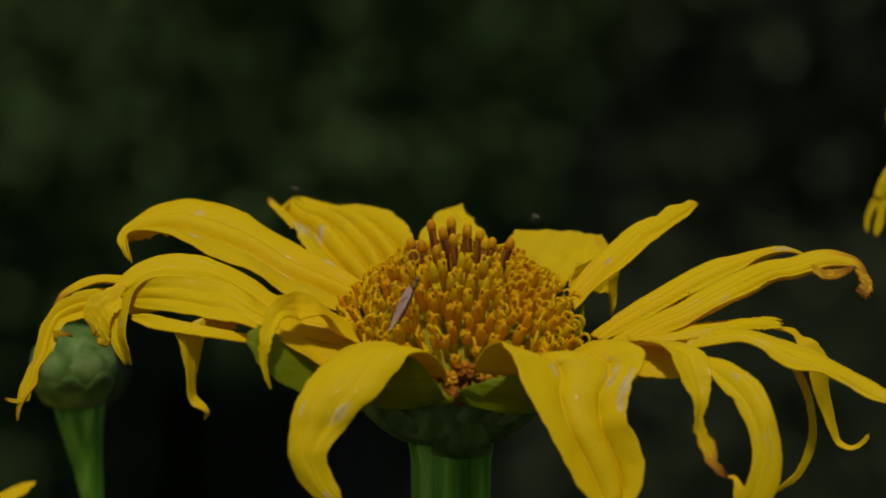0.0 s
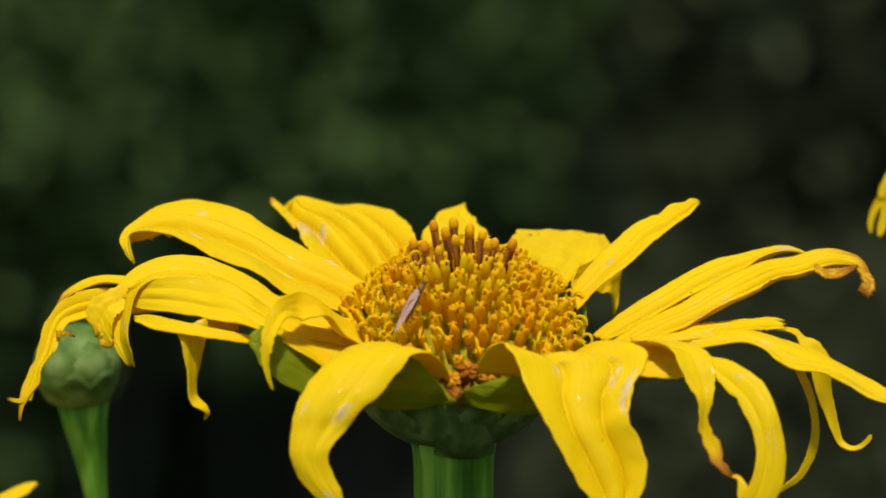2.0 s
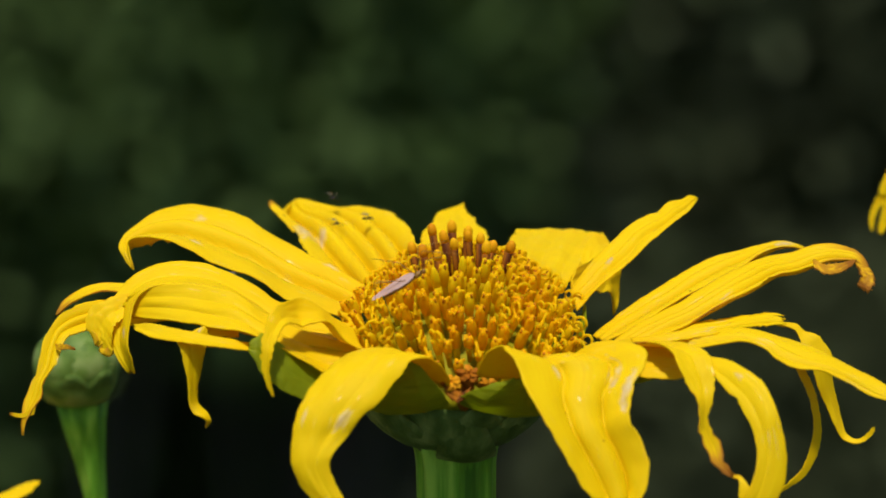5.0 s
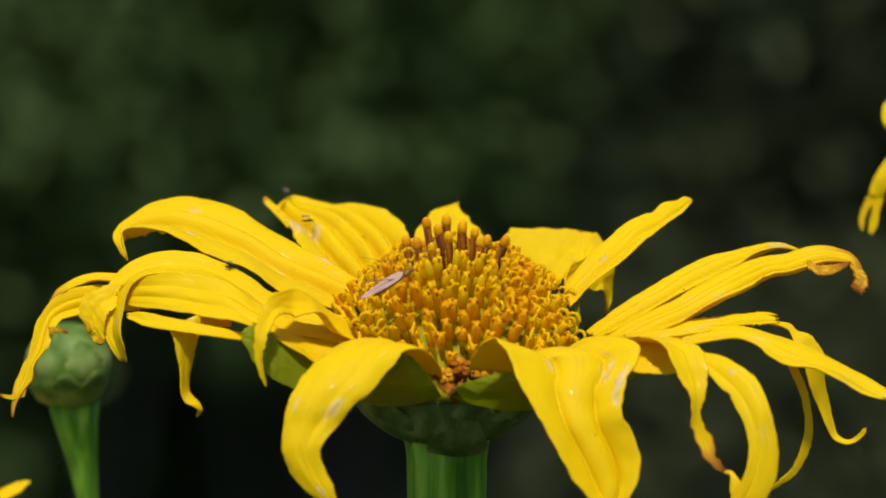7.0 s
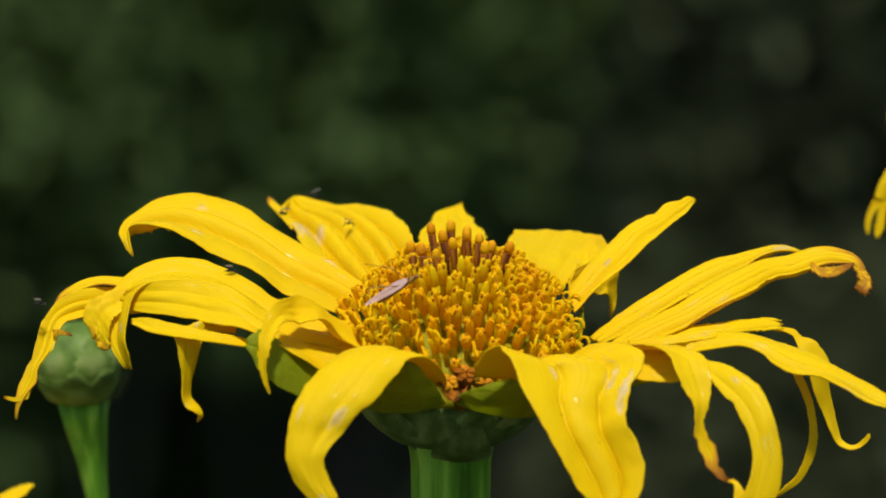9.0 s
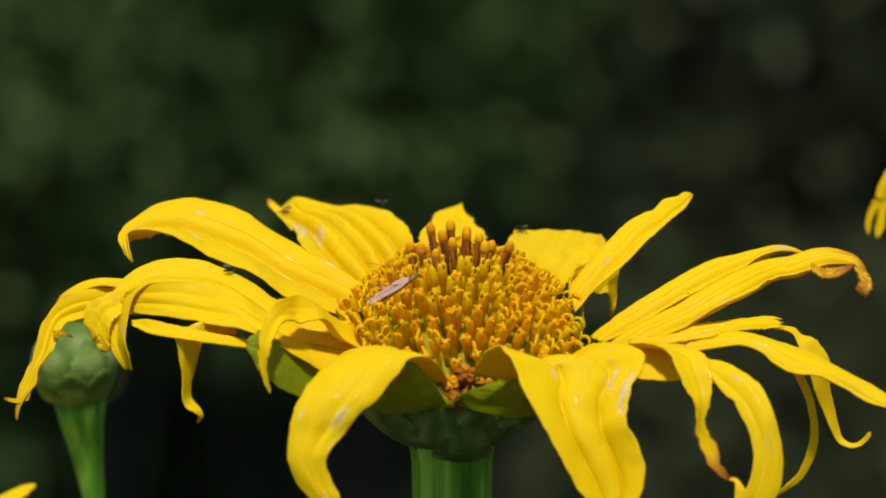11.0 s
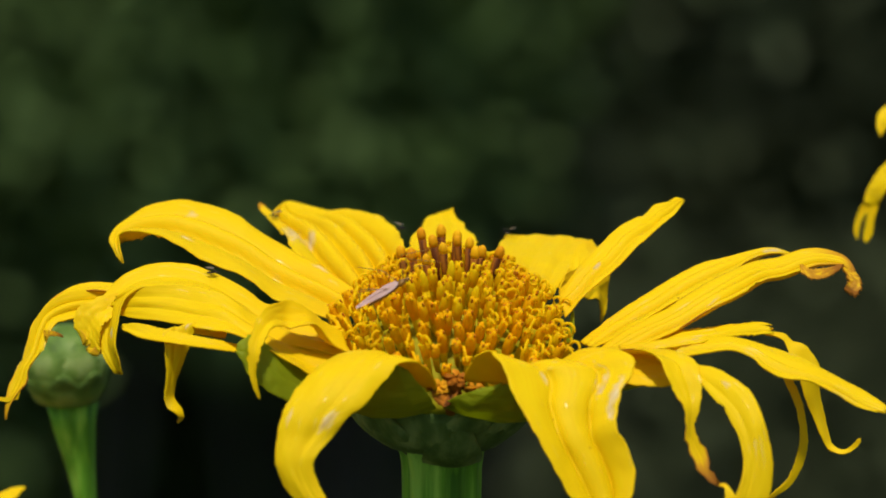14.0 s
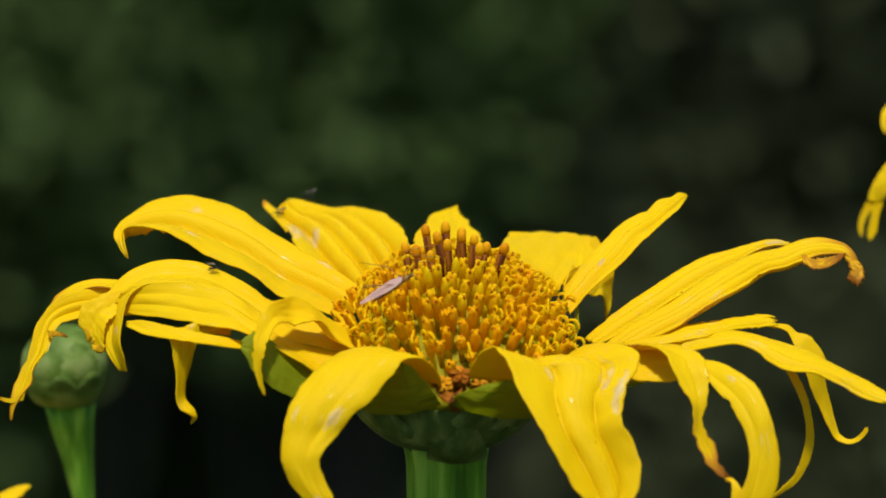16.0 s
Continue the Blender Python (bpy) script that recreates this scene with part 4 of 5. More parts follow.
side_flower = flower_beside(Vector((0.0899, 0.0740, 1.9115)), "yellow flower with forked drooping ray petals", 7)
petal(side_flower, [
    (-16.6, -7.6, 2.6, -0.4, -4.6, -2.4), (-21.1, -6.4, 1.1, 0.8, -2.8, -1.1), (-23.8, -6.0, -1.6, 1.2, -1.6, -0.2),
    (-24.9, -5.6, -4.6, 1.2, -0.5, 0.0),
], 0.6, 2, 0.20, 0.2)
petal(side_flower, [
    (-25.5, -5.1, -4.6, 0.7, -0.0, -0.2), (-26.4, -5.4, -6.2, 0.7, 0.0, 0.2), (-27.0, -5.8, -8.1, 0.5, 0.1, 0.3),
    (-27.0, -6.2, -9.8, 0.1, -0.0, -0.0),
], 0.2, 2, 0.20, 0.2)
petal(side_flower, [
    (-24.5, -5.6, -4.6, 0.8, -0.4, 0.3), (-25.0, -6.1, -7.0, 0.6, -0.4, 0.3), (-25.3, -6.5, -8.7, 0.7, -0.4, 0.4),
    (-25.7, -6.8, -10.1, 0.3, -0.5, 0.1),
], 0.2, 2, 0.20, 0.2)
petal(side_flower, [
    (-15.0, 0.6, 7.5, -0.3, -3.5, -2.0), (-19.9, 1.8, 8.6, 0.4, -2.3, -1.4), (-22.3, 1.6, 7.7, 0.7, -2.2, -0.7),
    (-22.9, 1.4, 6.5, 0.6, -1.1, -0.2), (-23.1, 0.6, 5.1, 0.0, -0.5, 0.0),
], 0.5, 2, 0.20, 0.2)
plain_petals(side_flower, (-60, -20, 20, 60), 3)
low_flower = flower_beside(Vector((-0.0846, 0.0516, 1.8541)), "yellow flower growing lower, petal tip upturned", 9)
petal(low_flower, [
    (9.6, 0.1, 5.1, 0.3, -3.5, -2.0), (14.7, 2.4, 8.8, 0.2, -2.6, -0.4), (17.4, 3.6, 9.9, 0.3, -1.6, -0.4),
    (19.1, 4.8, 10.5, -0.2, -0.6, -0.2),
], 0.5, 2, 0.20, 0.2, ragged=5)
plain_petals(low_flower, (-60, -20, 60, 100, 140, 180, 220, 260), 2)


def flower_bud(middle):
    thing = tagged(new("flower_bud"), "closed green flower bud with overlapping bracts", "flower bud")
    thing.location = middle - Vector((0, 0, REACH))
    bm = bmesh.new()
    axis = [(0.013, 0, -0.004), (0.0105, 0, 0.05), (0.006, 0, 0.11), (0.0031, 0, REACH - 0.026), (0.0026, 0, REACH - 0.0216), (0.0018, 0, REACH - 0.0155), (0.00095, 0, REACH - 0.0098), (0.0007, 0, REACH - 0.0062)]
    tube(bm, axis, [0.002, 0.0018, 0.0017, 0.0016, 0.0017, 0.00235, 0.0033, 0.004], 40, ribs=0.06)
    part("stalk", bm, STALK, thing, "pale green ribbed stalk")
    bm = bmesh.new()
    lathe(bm, [(0.0028, -0.0066), (0.005, -0.0058), (0.0063, -0.0036), (0.0067, -0.0004), (0.006, 0.0028), (0.004, 0.0052), (0.0013, 0.0061)], 32)
    here = Matrix.Translation((0, 0, REACH))
    part("bud_body", bm, BUD, thing, at=here)
    for k in range(6):
        scale_plate(thing, CUP, here, k * 60 + 22 + 9 * math.sin(k * 2.1), -64, -8 + 9 * math.sin(k * 1.7), 0.0071, 0.9, 0.0034, 0.0002)
    for k in range(7):
        scale_plate(thing, BUD, here, k * 51.4 + 40 + 8 * math.sin(k * 1.3), -50, 56 + 8 * math.sin(k * 2.2), 0.0068, 0.9, 0.0046, 0.0)
    return thing


bud = flower_bud(Vector((-0.0601, 0.0675, 1.8809)))


def plant_stem(thing, radius):
    """The stem that carries a flower, from the soil up to its stalk."""
    at = thing.location + (Vector((0.011, 0, 0)) if thing == bud else Vector())
    rnd = random.Random(int(at.x * 1e4))
    bm = bmesh.new()
    foot = Vector((at.x * 1.1, at.y + rnd.uniform(0, 0.1), -0.08))
    pts = [foot.lerp(at, t) + Vector((0.02 * math.sin(3.1 * t), 0.03 * math.sin(3.14 * t), 0)) * (1 - t) for t in [i / 10 for i in range(11)]]
    pts[-1] = at + Vector((0, 0, 0.006))
    tube(bm, pts, [radius * (1.5 - 0.06 * i) for i in range(11)], 14)
    plant = tagged(new("plant"), "tall bare green plant rising from the soil", "plant")
    part("stem", bm, STALK, plant)


for one, r in ((flower, 0.0048), (side_flower, 0.0048), (low_flower, 0.0048), (bud, 0.0028)):
    plant_stem(one, r)


# ---- insects ----
SMALL = 0.68 * MM


def blob(bm, at, size, turn=(0, 0, 0), MM=0.001):
    m = Matrix.Translation(Vector(at) * MM) @ Euler([radians(a) for a in turn]).to_matrix().to_4x4() @ Matrix.Diagonal((*[s * MM for s in size], 1))
    bmesh.ops.create_uvsphere(bm, u_segments=12, v_segments=8, radius=1, matrix=m)


def wing_plate(bm, length, width, m):
    """A thin veined wing, rounded at its end."""
    ring = [bm.verts.new(m @ (Vector((-length * (0.5 - 0.5 * math.cos(t)), width * math.sin(t) * (0.7 + 0.3 * math.cos(t)), 0.08 * math.sin(t * 2))) * MM)) for t in [i * 2 * math.pi / 14 for i in range(14)]]
    mid = bm.verts.new(m @ (Vector((-length * 0.5, 0, 0.12)) * MM))
    for i in range(14):
        bm.faces.new((ring[i], ring[(i + 1) % 14], mid))


def gnat(spread):
    thing = tagged(new("gnat"), "tiny black gnat with clear greyish wings", "insect", "gnats on and over the flower")
    bm = bmesh.new()
    blob(bm, (0.35, 0, 0.75), (0.4, 0.3, 0.32), MM=SMALL)
    blob(bm, (-0.55, 0, 0.65), (0.8, 0.2, 0.2), (0, 8, 0), SMALL)
    blob(bm, (0.85, 0, 0.62), (0.2, 0.22, 0.2), MM=SMALL)
    for s in (-1, 1):
        tube(bm, [Vector((1, 0.1 * s, 0.68)) * SMALL, Vector((1.4, 0.25 * s, 0.8)) * SMALL], 0.03 * SMALL, 5)
    part("body", bm, GNAT_BLACK, thing)
    for s in (-1, 1):
        for x, reach in ((0.65, 0.7), (0.35, 0.1), (0.1, -0.8)):
            bm = bmesh.new()
            tube(bm, [Vector(p) * SMALL for p in ((x, 0.2 * s, 0.6), (x + reach * 0.5, 0.8 * s, 0.85), (x + reach, 1.15 * s, 0.0))], 0.04 * SMALL, 5)
            part("leg", bm, GNAT_BLACK, thing)
        bm = bmesh.new()
        wing_plate(bm, 1.45, 0.34, Matrix.Translation((0.0003, 0.0002 * s, 0.001)) @ pose(0, 0, 0, 20 * s, 6 + spread * 0.3, -(8 + spread) * s))
        part("wing", bm, WING, thing)
    return thing


def plant_bug():
    thing = tagged(new("plant_bug"), "slender pinkish tan bug with long thin legs on the disc", "insect")
    bm = bmesh.new()
    blob(bm, (-0.3, 0, -0.1), (2.7, 0.5, 0.35))
    blob(bm, (2.7, 0, 0.05), (0.8, 0.5, 0.45))
    blob(bm, (3.6, 0, 0), (0.4, 0.35, 0.33))
    part("body", bm, BUG_LEG, thing)
    for s in (-1, 1):
        bm = bmesh.new()
        wing_plate(bm, 7.0, 0.74, Matrix.Translation((0.0024, -0.0003 + 0.0001 * s, 0.00045 + 0.00006 * s)) @ pose(0, 0, 0, 50, 2, -1.5 * s))
        part("wing", bm, BUG_TAN, thing)
    legs = (((2.4, 0.3, 0), (1.3, 1.5, 2.6), (-1.6, 2.0, 5.2)), ((2.9, -0.3, 0), (5.6, -1.2, 1.2), (7.2, -1.5, 0.4)), ((1.2, 0.4, 0), (-3.2, 1.2, 2.2), (-4.6, 1.4, -0.6)),
            ((1.4, -0.4, 0), (-2.4, -1.0, 2.6), (-4.4, -1.2, 0.2)), ((3, 0.3, 0), (4.8, 0.8, 3.2), (8.6, 1.0, 1.6)), ((2, -0.3, 0), (5.2, -0.6, 2.6), (9.2, -0.9, -0.6)))
    for pts in legs:
        bm = bmesh.new()
        tube(bm, [Vector(p) * MM for p in pts], [0.075 * MM, 0.055 * MM, 0.04 * MM], 6)
        part("leg", bm, BUG_LEG, thing)
    return thing


bug = plant_bug()
GNATS = [gnat(s) for s in (30, 6, 4, 25, 5, 60, 12)]


# ---- what moves ----
def sway(thing, rows):
    """Seconds, shift to the side and up in mm, nod and roll in degrees about the head's middle."""
    home, up = thing.location.copy(), Vector((0, 0, REACH))
    walk(thing, [(t, Matrix.Translation(home + Vector((x, 0, z)) * MM + up) @ pose(0, 0, 0, nod, roll, 0) @ Matrix.Translation(-up)) for t, x, z, nod, roll in rows])


def bend(thing, rows):
    """Seconds and a small turn of a petal about its base, in degrees."""
    home = thing.location.copy()
    walk(thing, [(t, Matrix.Translation(home) @ pose(0, 0, 0, a, b, c)) for t, a, b, c in rows])


def fly(thing, rows):
    """Seconds, place in mm from the flower's middle, heading and lift of the head end in degrees."""
    walk(thing, [(t, Matrix.Translation(HEAD + Vector((x, y, z)) * MM) @ pose(0, 0, 0, 0, -lift, 0) @ pose(0, 0, 0, 0, 0, turn)) for t, x, y, z, turn, lift in rows])


def motions():
    """The plants sway, the petals flutter, the insects walk and fly."""
    sway(flower, (
        (0, 0.65, -0.36, 0.16, 0.16), (0.5, 0.86, -0.26, 0.16, 0.19), (1, 1.28, -0.27, 0.29, 0.05), (1.5, 1.17, -0.28, 0.28, -0.01), (2, 1.01, -0.43, 0.34, 0.10),
        (2.5, 1.26, -0.36, 0.21, 0.12), (3, 0.83, -0.41, 0.24, 0.16), (3.5, 0.17, -0.66, 0.20, -0.06), (5.8, 1.83, -0.87, 1.07, -1.03), (6, 1.96, 0.16, 0.27, 0.34),
        (6.5, 0.19, -0.83, 0.46, -0.18), (7, -0.00, -0.00, -0.00, 0.00), (7.5, 0.47, -1.14, 0.86, -0.15), (8, -0.20, -1.84, 1.07, -0.41), (8.5, 1.46, -0.91, 0.98, 0.24),
        (9, 0.61, -0.80, 0.81, 0.11), (9.2, 0.11, -0.93, 0.79, 0.08), (11.5, 1.07, -0.77, 0.73, -0.24), (12, 2.23, -0.86, 0.74, 0.08), (12.5, 1.61, -0.41, 0.67, 0.07),
        (13, 0.45, -1.27, 0.97, -0.10), (13.5, 0.93, -1.22, 0.97, 0.16), (14, -0.73, -1.51, 0.74, -0.02), (14.5, 0.68, -0.93, 0.64, 0.14), (15, -1.25, -0.73, 0.37, -0.16),
        (15.5, 1.08, -1.10, 0.72, -0.06), (16, -0.09, -1.03, 0.65, -0.09),
    ))
    bend(PETALS['back_left_long'], (
        (0, -0.1, -0.3, 0.1), (0.5, 0.0, 0.1, 0.0), (1, -0.0, -0.2, 0.0), (1.5, -0.1, -0.2, 0.0), (2, -0.1, -0.4, 0.1), (2.5, -0.1, -0.4, 0.1),
        (3, -0.1, -0.2, -0.0), (3.5, -0.1, -0.3, 0.0), (6, -0.0, -0.0, 0.1), (6.5, -0.1, -0.2, 0.0), (7, -0.0, -0.0, 0.0), (7.5, 0.2, 0.9, -0.1),
        (8, 0.4, 1.5, -0.2), (8.5, 0.5, 2.1, -0.3), (9, 0.4, 1.6, -0.3), (11.5, 0.2, 0.7, -0.1), (12, 0.2, 0.8, -0.0), (12.5, 0.3, 1.1, -0.1),
        (13, 0.5, 2.0, -0.2), (13.5, 0.6, 2.2, -0.2), (14, 0.3, 1.3, -0.2), (14.5, 0.3, 1.3, -0.2), (15, 0.0, 0.2, -0.0), (15.5, 0.1, 0.3, -0.0),
        (16, 0.5, 1.8, -0.2),
    ))
    bend(PETALS['back_right_upright'], (
        (0, -0.2, 0.2, -0.1), (0.5, 0.2, -0.1, -0.1), (1, 0.0, -0.1, 0.0), (1.5, 0.0, 0.0, -0.1), (2, 0.2, -0.2, -0.1), (2.5, 0.5, -0.6, 0.1),
        (3, 0.2, -0.1, -0.2), (3.5, 0.3, -0.2, -0.2), (6, 0.4, -0.4, 0.1), (6.5, 0.5, -0.5, 0.1), (7, 0.0, -0.0, 0.0), (7.5, 1.2, -1.3, 0.4),
        (8, 0.7, -0.6, -0.1), (8.5, 1.0, -0.9, 0.1), (9, 0.9, -0.9, 0.2), (11.5, 1.7, -1.8, 0.7), (12, 0.4, -0.3, -0.1), (12.5, 0.5, -0.5, 0.1),
        (13, 2.0, -2.1, 0.8), (13.5, 1.9, -2.0, 0.7), (14, 1.7, -1.7, 0.6), (14.5, 1.1, -1.0, 0.0), (15, 0.8, -0.7, -0.0), (15.5, 1.0, -1.0, 0.1),
        (16, 2.0, -2.1, 0.8),
    ))
    bend(PETALS['right_split_long'], (
        (0, -0.1, 0.2, -0.1), (0.5, -0.0, 0.1, -0.1), (1, -0.1, 0.3, -0.1), (1.5, -0.1, 0.4, -0.1), (2, -0.0, 0.0, -0.0), (2.5, 0.1, -0.3, 0.1),
        (3, -0.0, 0.1, -0.0), (3.5, -0.0, 0.1, -0.1), (6, 0.1, -0.4, 0.1), (6.5, 0.1, -0.2, -0.0), (7, 0.0, -0.0, 0.0), (7.5, 0.1, -0.5, 0.0),
        (8, 0.2, -0.6, 0.0), (8.5, 0.2, -0.8, 0.1), (9, 0.3, -0.9, 0.1), (11.5, 0.0, -0.1, -0.0), (12, 0.4, -1.3, 0.2), (12.5, 0.2, -0.7, 0.1),
        (13, 0.4, -1.4, 0.2), (13.5, 0.4, -1.3, 0.2), (14, 0.4, -1.5, 0.2), (14.5, 0.2, -0.8, 0.1), (15, 0.2, -0.9, 0.1), (15.5, 0.4, -1.4, 0.1),
        (16, 0.9, -3.1, 0.5),
    ))
    bend(PETALS['right_split_upper'], (
        (0, -0.1, 0.2, -0.1), (0.5, -0.0, 0.1, -0.1), (1, -0.1, 0.3, -0.1), (1.5, -0.2, 0.3, -0.1), (2, -0.0, 0.1, -0.1), (2.5, 0.1, -0.1, 0.0),
        (3, -0.1, 0.1, -0.1), (3.5, -0.0, 0.1, -0.1), (6, 0.1, -0.2, 0.0), (6.5, 0.1, -0.0, -0.1), (7, 0.0, -0.0, 0.0), (7.5, 0.1, -0.1, -0.1),
        (8, 0.1, -0.2, -0.1), (8.5, 0.2, -0.3, -0.1), (9, 0.2, -0.4, -0.1), (11.5, -0.0, 0.1, -0.1), (12, 0.4, -0.6, 0.0), (12.5, 0.2, -0.3, -0.0),
        (13, 0.4, -0.6, -0.0), (13.5, 0.4, -0.6, 0.0), (14, 0.5, -0.7, -0.0), (14.5, 0.2, -0.3, -0.1), (15, 0.3, -0.4, 0.0), (15.5, 0.4, -0.7, -0.1),
        (16, 1.0, -1.8, 0.2),
    ))
    bend(PETALS['right_hooked'], (
        (0, -0.0, 0.6, -0.1), (0.5, -0.0, 0.0, -0.0), (1, -0.0, 0.2, -0.0), (1.5, -0.0, 0.3, -0.1), (2, -0.0, 0.7, -0.1), (2.5, -0.0, 0.4, -0.1),
        (3, -0.0, 0.0, -0.0), (3.5, -0.0, 0.1, -0.0), (6, 0.0, -0.3, 0.1), (6.5, -0.0, 0.6, -0.1), (7, 0.0, -0.0, 0.0), (7.5, -0.0, 0.0, -0.0),
        (8, 0.0, -0.7, 0.1), (8.5, 0.0, -0.2, 0.0), (9, 0.0, -0.2, 0.0), (11.5, -0.0, -0.1, 0.0), (12, 0.0, -0.4, 0.1), (12.5, 0.0, -0.6, 0.1),
        (13, 0.0, -0.8, 0.2), (13.5, 0.0, -0.5, 0.1), (14, 0.0, -0.1, 0.0), (14.5, 0.0, -0.1, 0.0), (15, 0.0, -0.2, 0.0), (15.5, 0.0, -0.3, 0.1),
        (16, 0.0, -1.7, 0.3),
    ))
    bend(PETALS['front_right_shredded'], (
        (0, 0.3, 0.6, -0.5), (0.5, 0.2, 0.5, -0.5), (1, 0.4, 0.5, -0.3), (1.5, 0.3, 0.2, 0.0), (2, 0.1, -0.0, 0.2), (2.5, 0.2, 0.3, -0.2),
        (3, 0.3, 0.5, -0.4), (3.5, 0.3, 0.2, 0.1), (6, -0.1, 0.1, -0.2), (6.5, 0.2, 0.3, -0.2), (7, -0.0, -0.0, 0.0), (7.5, -0.2, -0.7, 0.7),
        (8, 0.1, -0.7, 1.1), (8.5, -0.2, -0.6, 0.6), (9, 0.1, 0.3, -0.3), (11.5, 0.2, 0.1, 0.1), (12, -0.0, -0.3, 0.4), (12.5, -0.3, -1.0, 1.1),
        (13, -0.2, -0.7, 0.8), (13.5, -0.0, 0.1, -0.2), (14, 0.0, 0.1, -0.1), (14.5, 0.1, -0.0, 0.1), (15, -0.2, -0.2, 0.1), (15.5, 0.1, -0.2, 0.3),
        (16, -0.3, -0.9, 0.9),
    ))
    bend(PETALS['front_right_big'], (
        (0, 0.6, 0.5, 0.1), (0.5, 0.5, 0.4, 0.1), (1, 0.2, 0.1, 0.0), (1.5, 0.5, 0.4, -0.1), (2, 0.5, 0.5, 0.0), (2.5, 0.5, 0.5, 0.0),
        (3, 0.6, 0.6, -0.1), (3.5, 0.6, 0.5, 0.1), (6, -0.5, -0.4, -0.1), (6.5, 0.6, 0.5, 0.3), (7, -0.0, -0.0, 0.0), (7.5, -0.0, -0.0, 0.0),
        (8, -0.8, -0.7, 0.7), (8.5, -0.2, -0.2, -0.0), (9, -0.3, -0.3, -0.2), (11.5, 0.5, 0.4, 0.2), (12, -0.0, 0.0, 0.4), (12.5, -0.0, -0.0, 0.1),
        (13, -0.5, -0.4, 0.5), (13.5, -0.3, -0.3, -0.2), (14, -0.0, -0.0, 0.1), (14.5, 0.2, 0.1, -0.2), (15, -0.3, -0.2, -0.0), (15.5, -1.3, -1.2, 0.5),
        (16, -0.5, -0.4, 0.3),
    ))
    bend(PETALS['front_left_arched'], (
        (0, 0.6, -0.5, 0.6), (0.5, 0.9, -0.7, 0.4), (1, 0.3, -0.2, -0.3), (1.5, 0.2, -0.2, 0.1), (2, 0.1, -0.1, 0.2), (2.5, -0.2, 0.1, 0.1),
        (3, 0.3, -0.3, 0.1), (3.5, 0.2, -0.2, 0.5), (6, 0.4, -0.3, -0.1), (6.5, 0.3, -0.3, 0.5), (7, 0.0, -0.0, 0.0), (7.5, -0.3, 0.3, -0.5),
        (8, 0.6, -0.5, 0.2), (8.5, -0.2, 0.2, -0.1), (9, 0.2, -0.1, -0.4), (11.5, 0.1, -0.1, 0.3), (12, 0.1, -0.1, 0.0), (12.5, -0.3, 0.2, -0.3),
        (13, 0.2, -0.1, -0.6), (13.5, -0.4, 0.4, -0.4), (14, -0.1, 0.2, -0.7), (14.5, 0.1, 0.0, -0.6), (15, -0.6, 0.5, -0.3), (15.5, 0.0, 0.1, -0.4),
        (16, -0.1, 0.1, -0.1),
    ))
    bend(PETALS['left_small_curled'], (
        (0, 0.3, -0.3, -0.0), (0.5, 0.5, -0.5, -0.2), (1, 0.0, 0.1, -0.5), (1.5, -0.0, 0.2, -0.5), (2, 0.2, -0.1, -0.4), (2.5, 0.5, -0.4, -0.3),
        (3, 0.1, 0.0, -0.5), (3.5, 0.2, -0.1, -0.4), (6, -0.1, 0.1, -0.1), (6.5, 0.0, -0.1, 0.1), (7, 0.0, -0.0, 0.0), (7.5, -0.1, 0.3, -0.6),
        (8, 0.1, 0.0, -0.4), (8.5, 0.2, 0.0, -0.6), (9, 0.4, -0.2, -0.5), (11.5, -0.4, 0.4, -0.1), (12, 0.0, -0.1, 0.1), (12.5, 0.5, -0.4, -0.3),
        (13, -0.1, 0.1, 0.3), (13.5, 0.2, 0.0, -0.7), (14, 0.4, -0.1, -0.8), (14.5, 0.3, -0.1, -0.7), (15, 0.1, 0.1, -0.7), (15.5, 0.2, -0.2, -0.0),
        (16, 0.1, 0.0, -0.4),
    ))
    bend(PETALS['left_shredded'], (
        (0, -0.0, -0.4, 0.1), (0.5, -0.0, -0.4, 0.1), (1, -0.0, -0.2, 0.0), (1.5, -0.1, -0.6, 0.1), (2, -0.0, -0.2, 0.0), (2.5, -0.0, -0.4, 0.1),
        (3, -0.0, -0.3, 0.1), (3.5, -0.0, -0.2, 0.0), (6, -0.1, -1.3, 0.3), (6.5, 0.1, 1.0, -0.2), (7, -0.0, -0.0, 0.0), (7.5, 0.1, 1.5, -0.3),
        (8, 0.2, 1.9, -0.4), (8.5, 0.0, 0.7, 0.1), (9, 0.0, 0.5, 0.0), (11.5, 0.1, 0.7, -0.0), (12, 0.0, 0.6, 0.1), (12.5, -0.1, -0.2, 0.2),
        (13, 0.2, 1.7, -0.2), (13.5, 0.1, 1.0, -0.1), (14, 0.2, 1.4, -0.3), (14.5, 0.0, 0.3, 0.0), (15, 0.0, 0.2, -0.1), (15.5, 0.1, 0.8, -0.1),
        (16, 0.1, 0.8, -0.1),
    ))
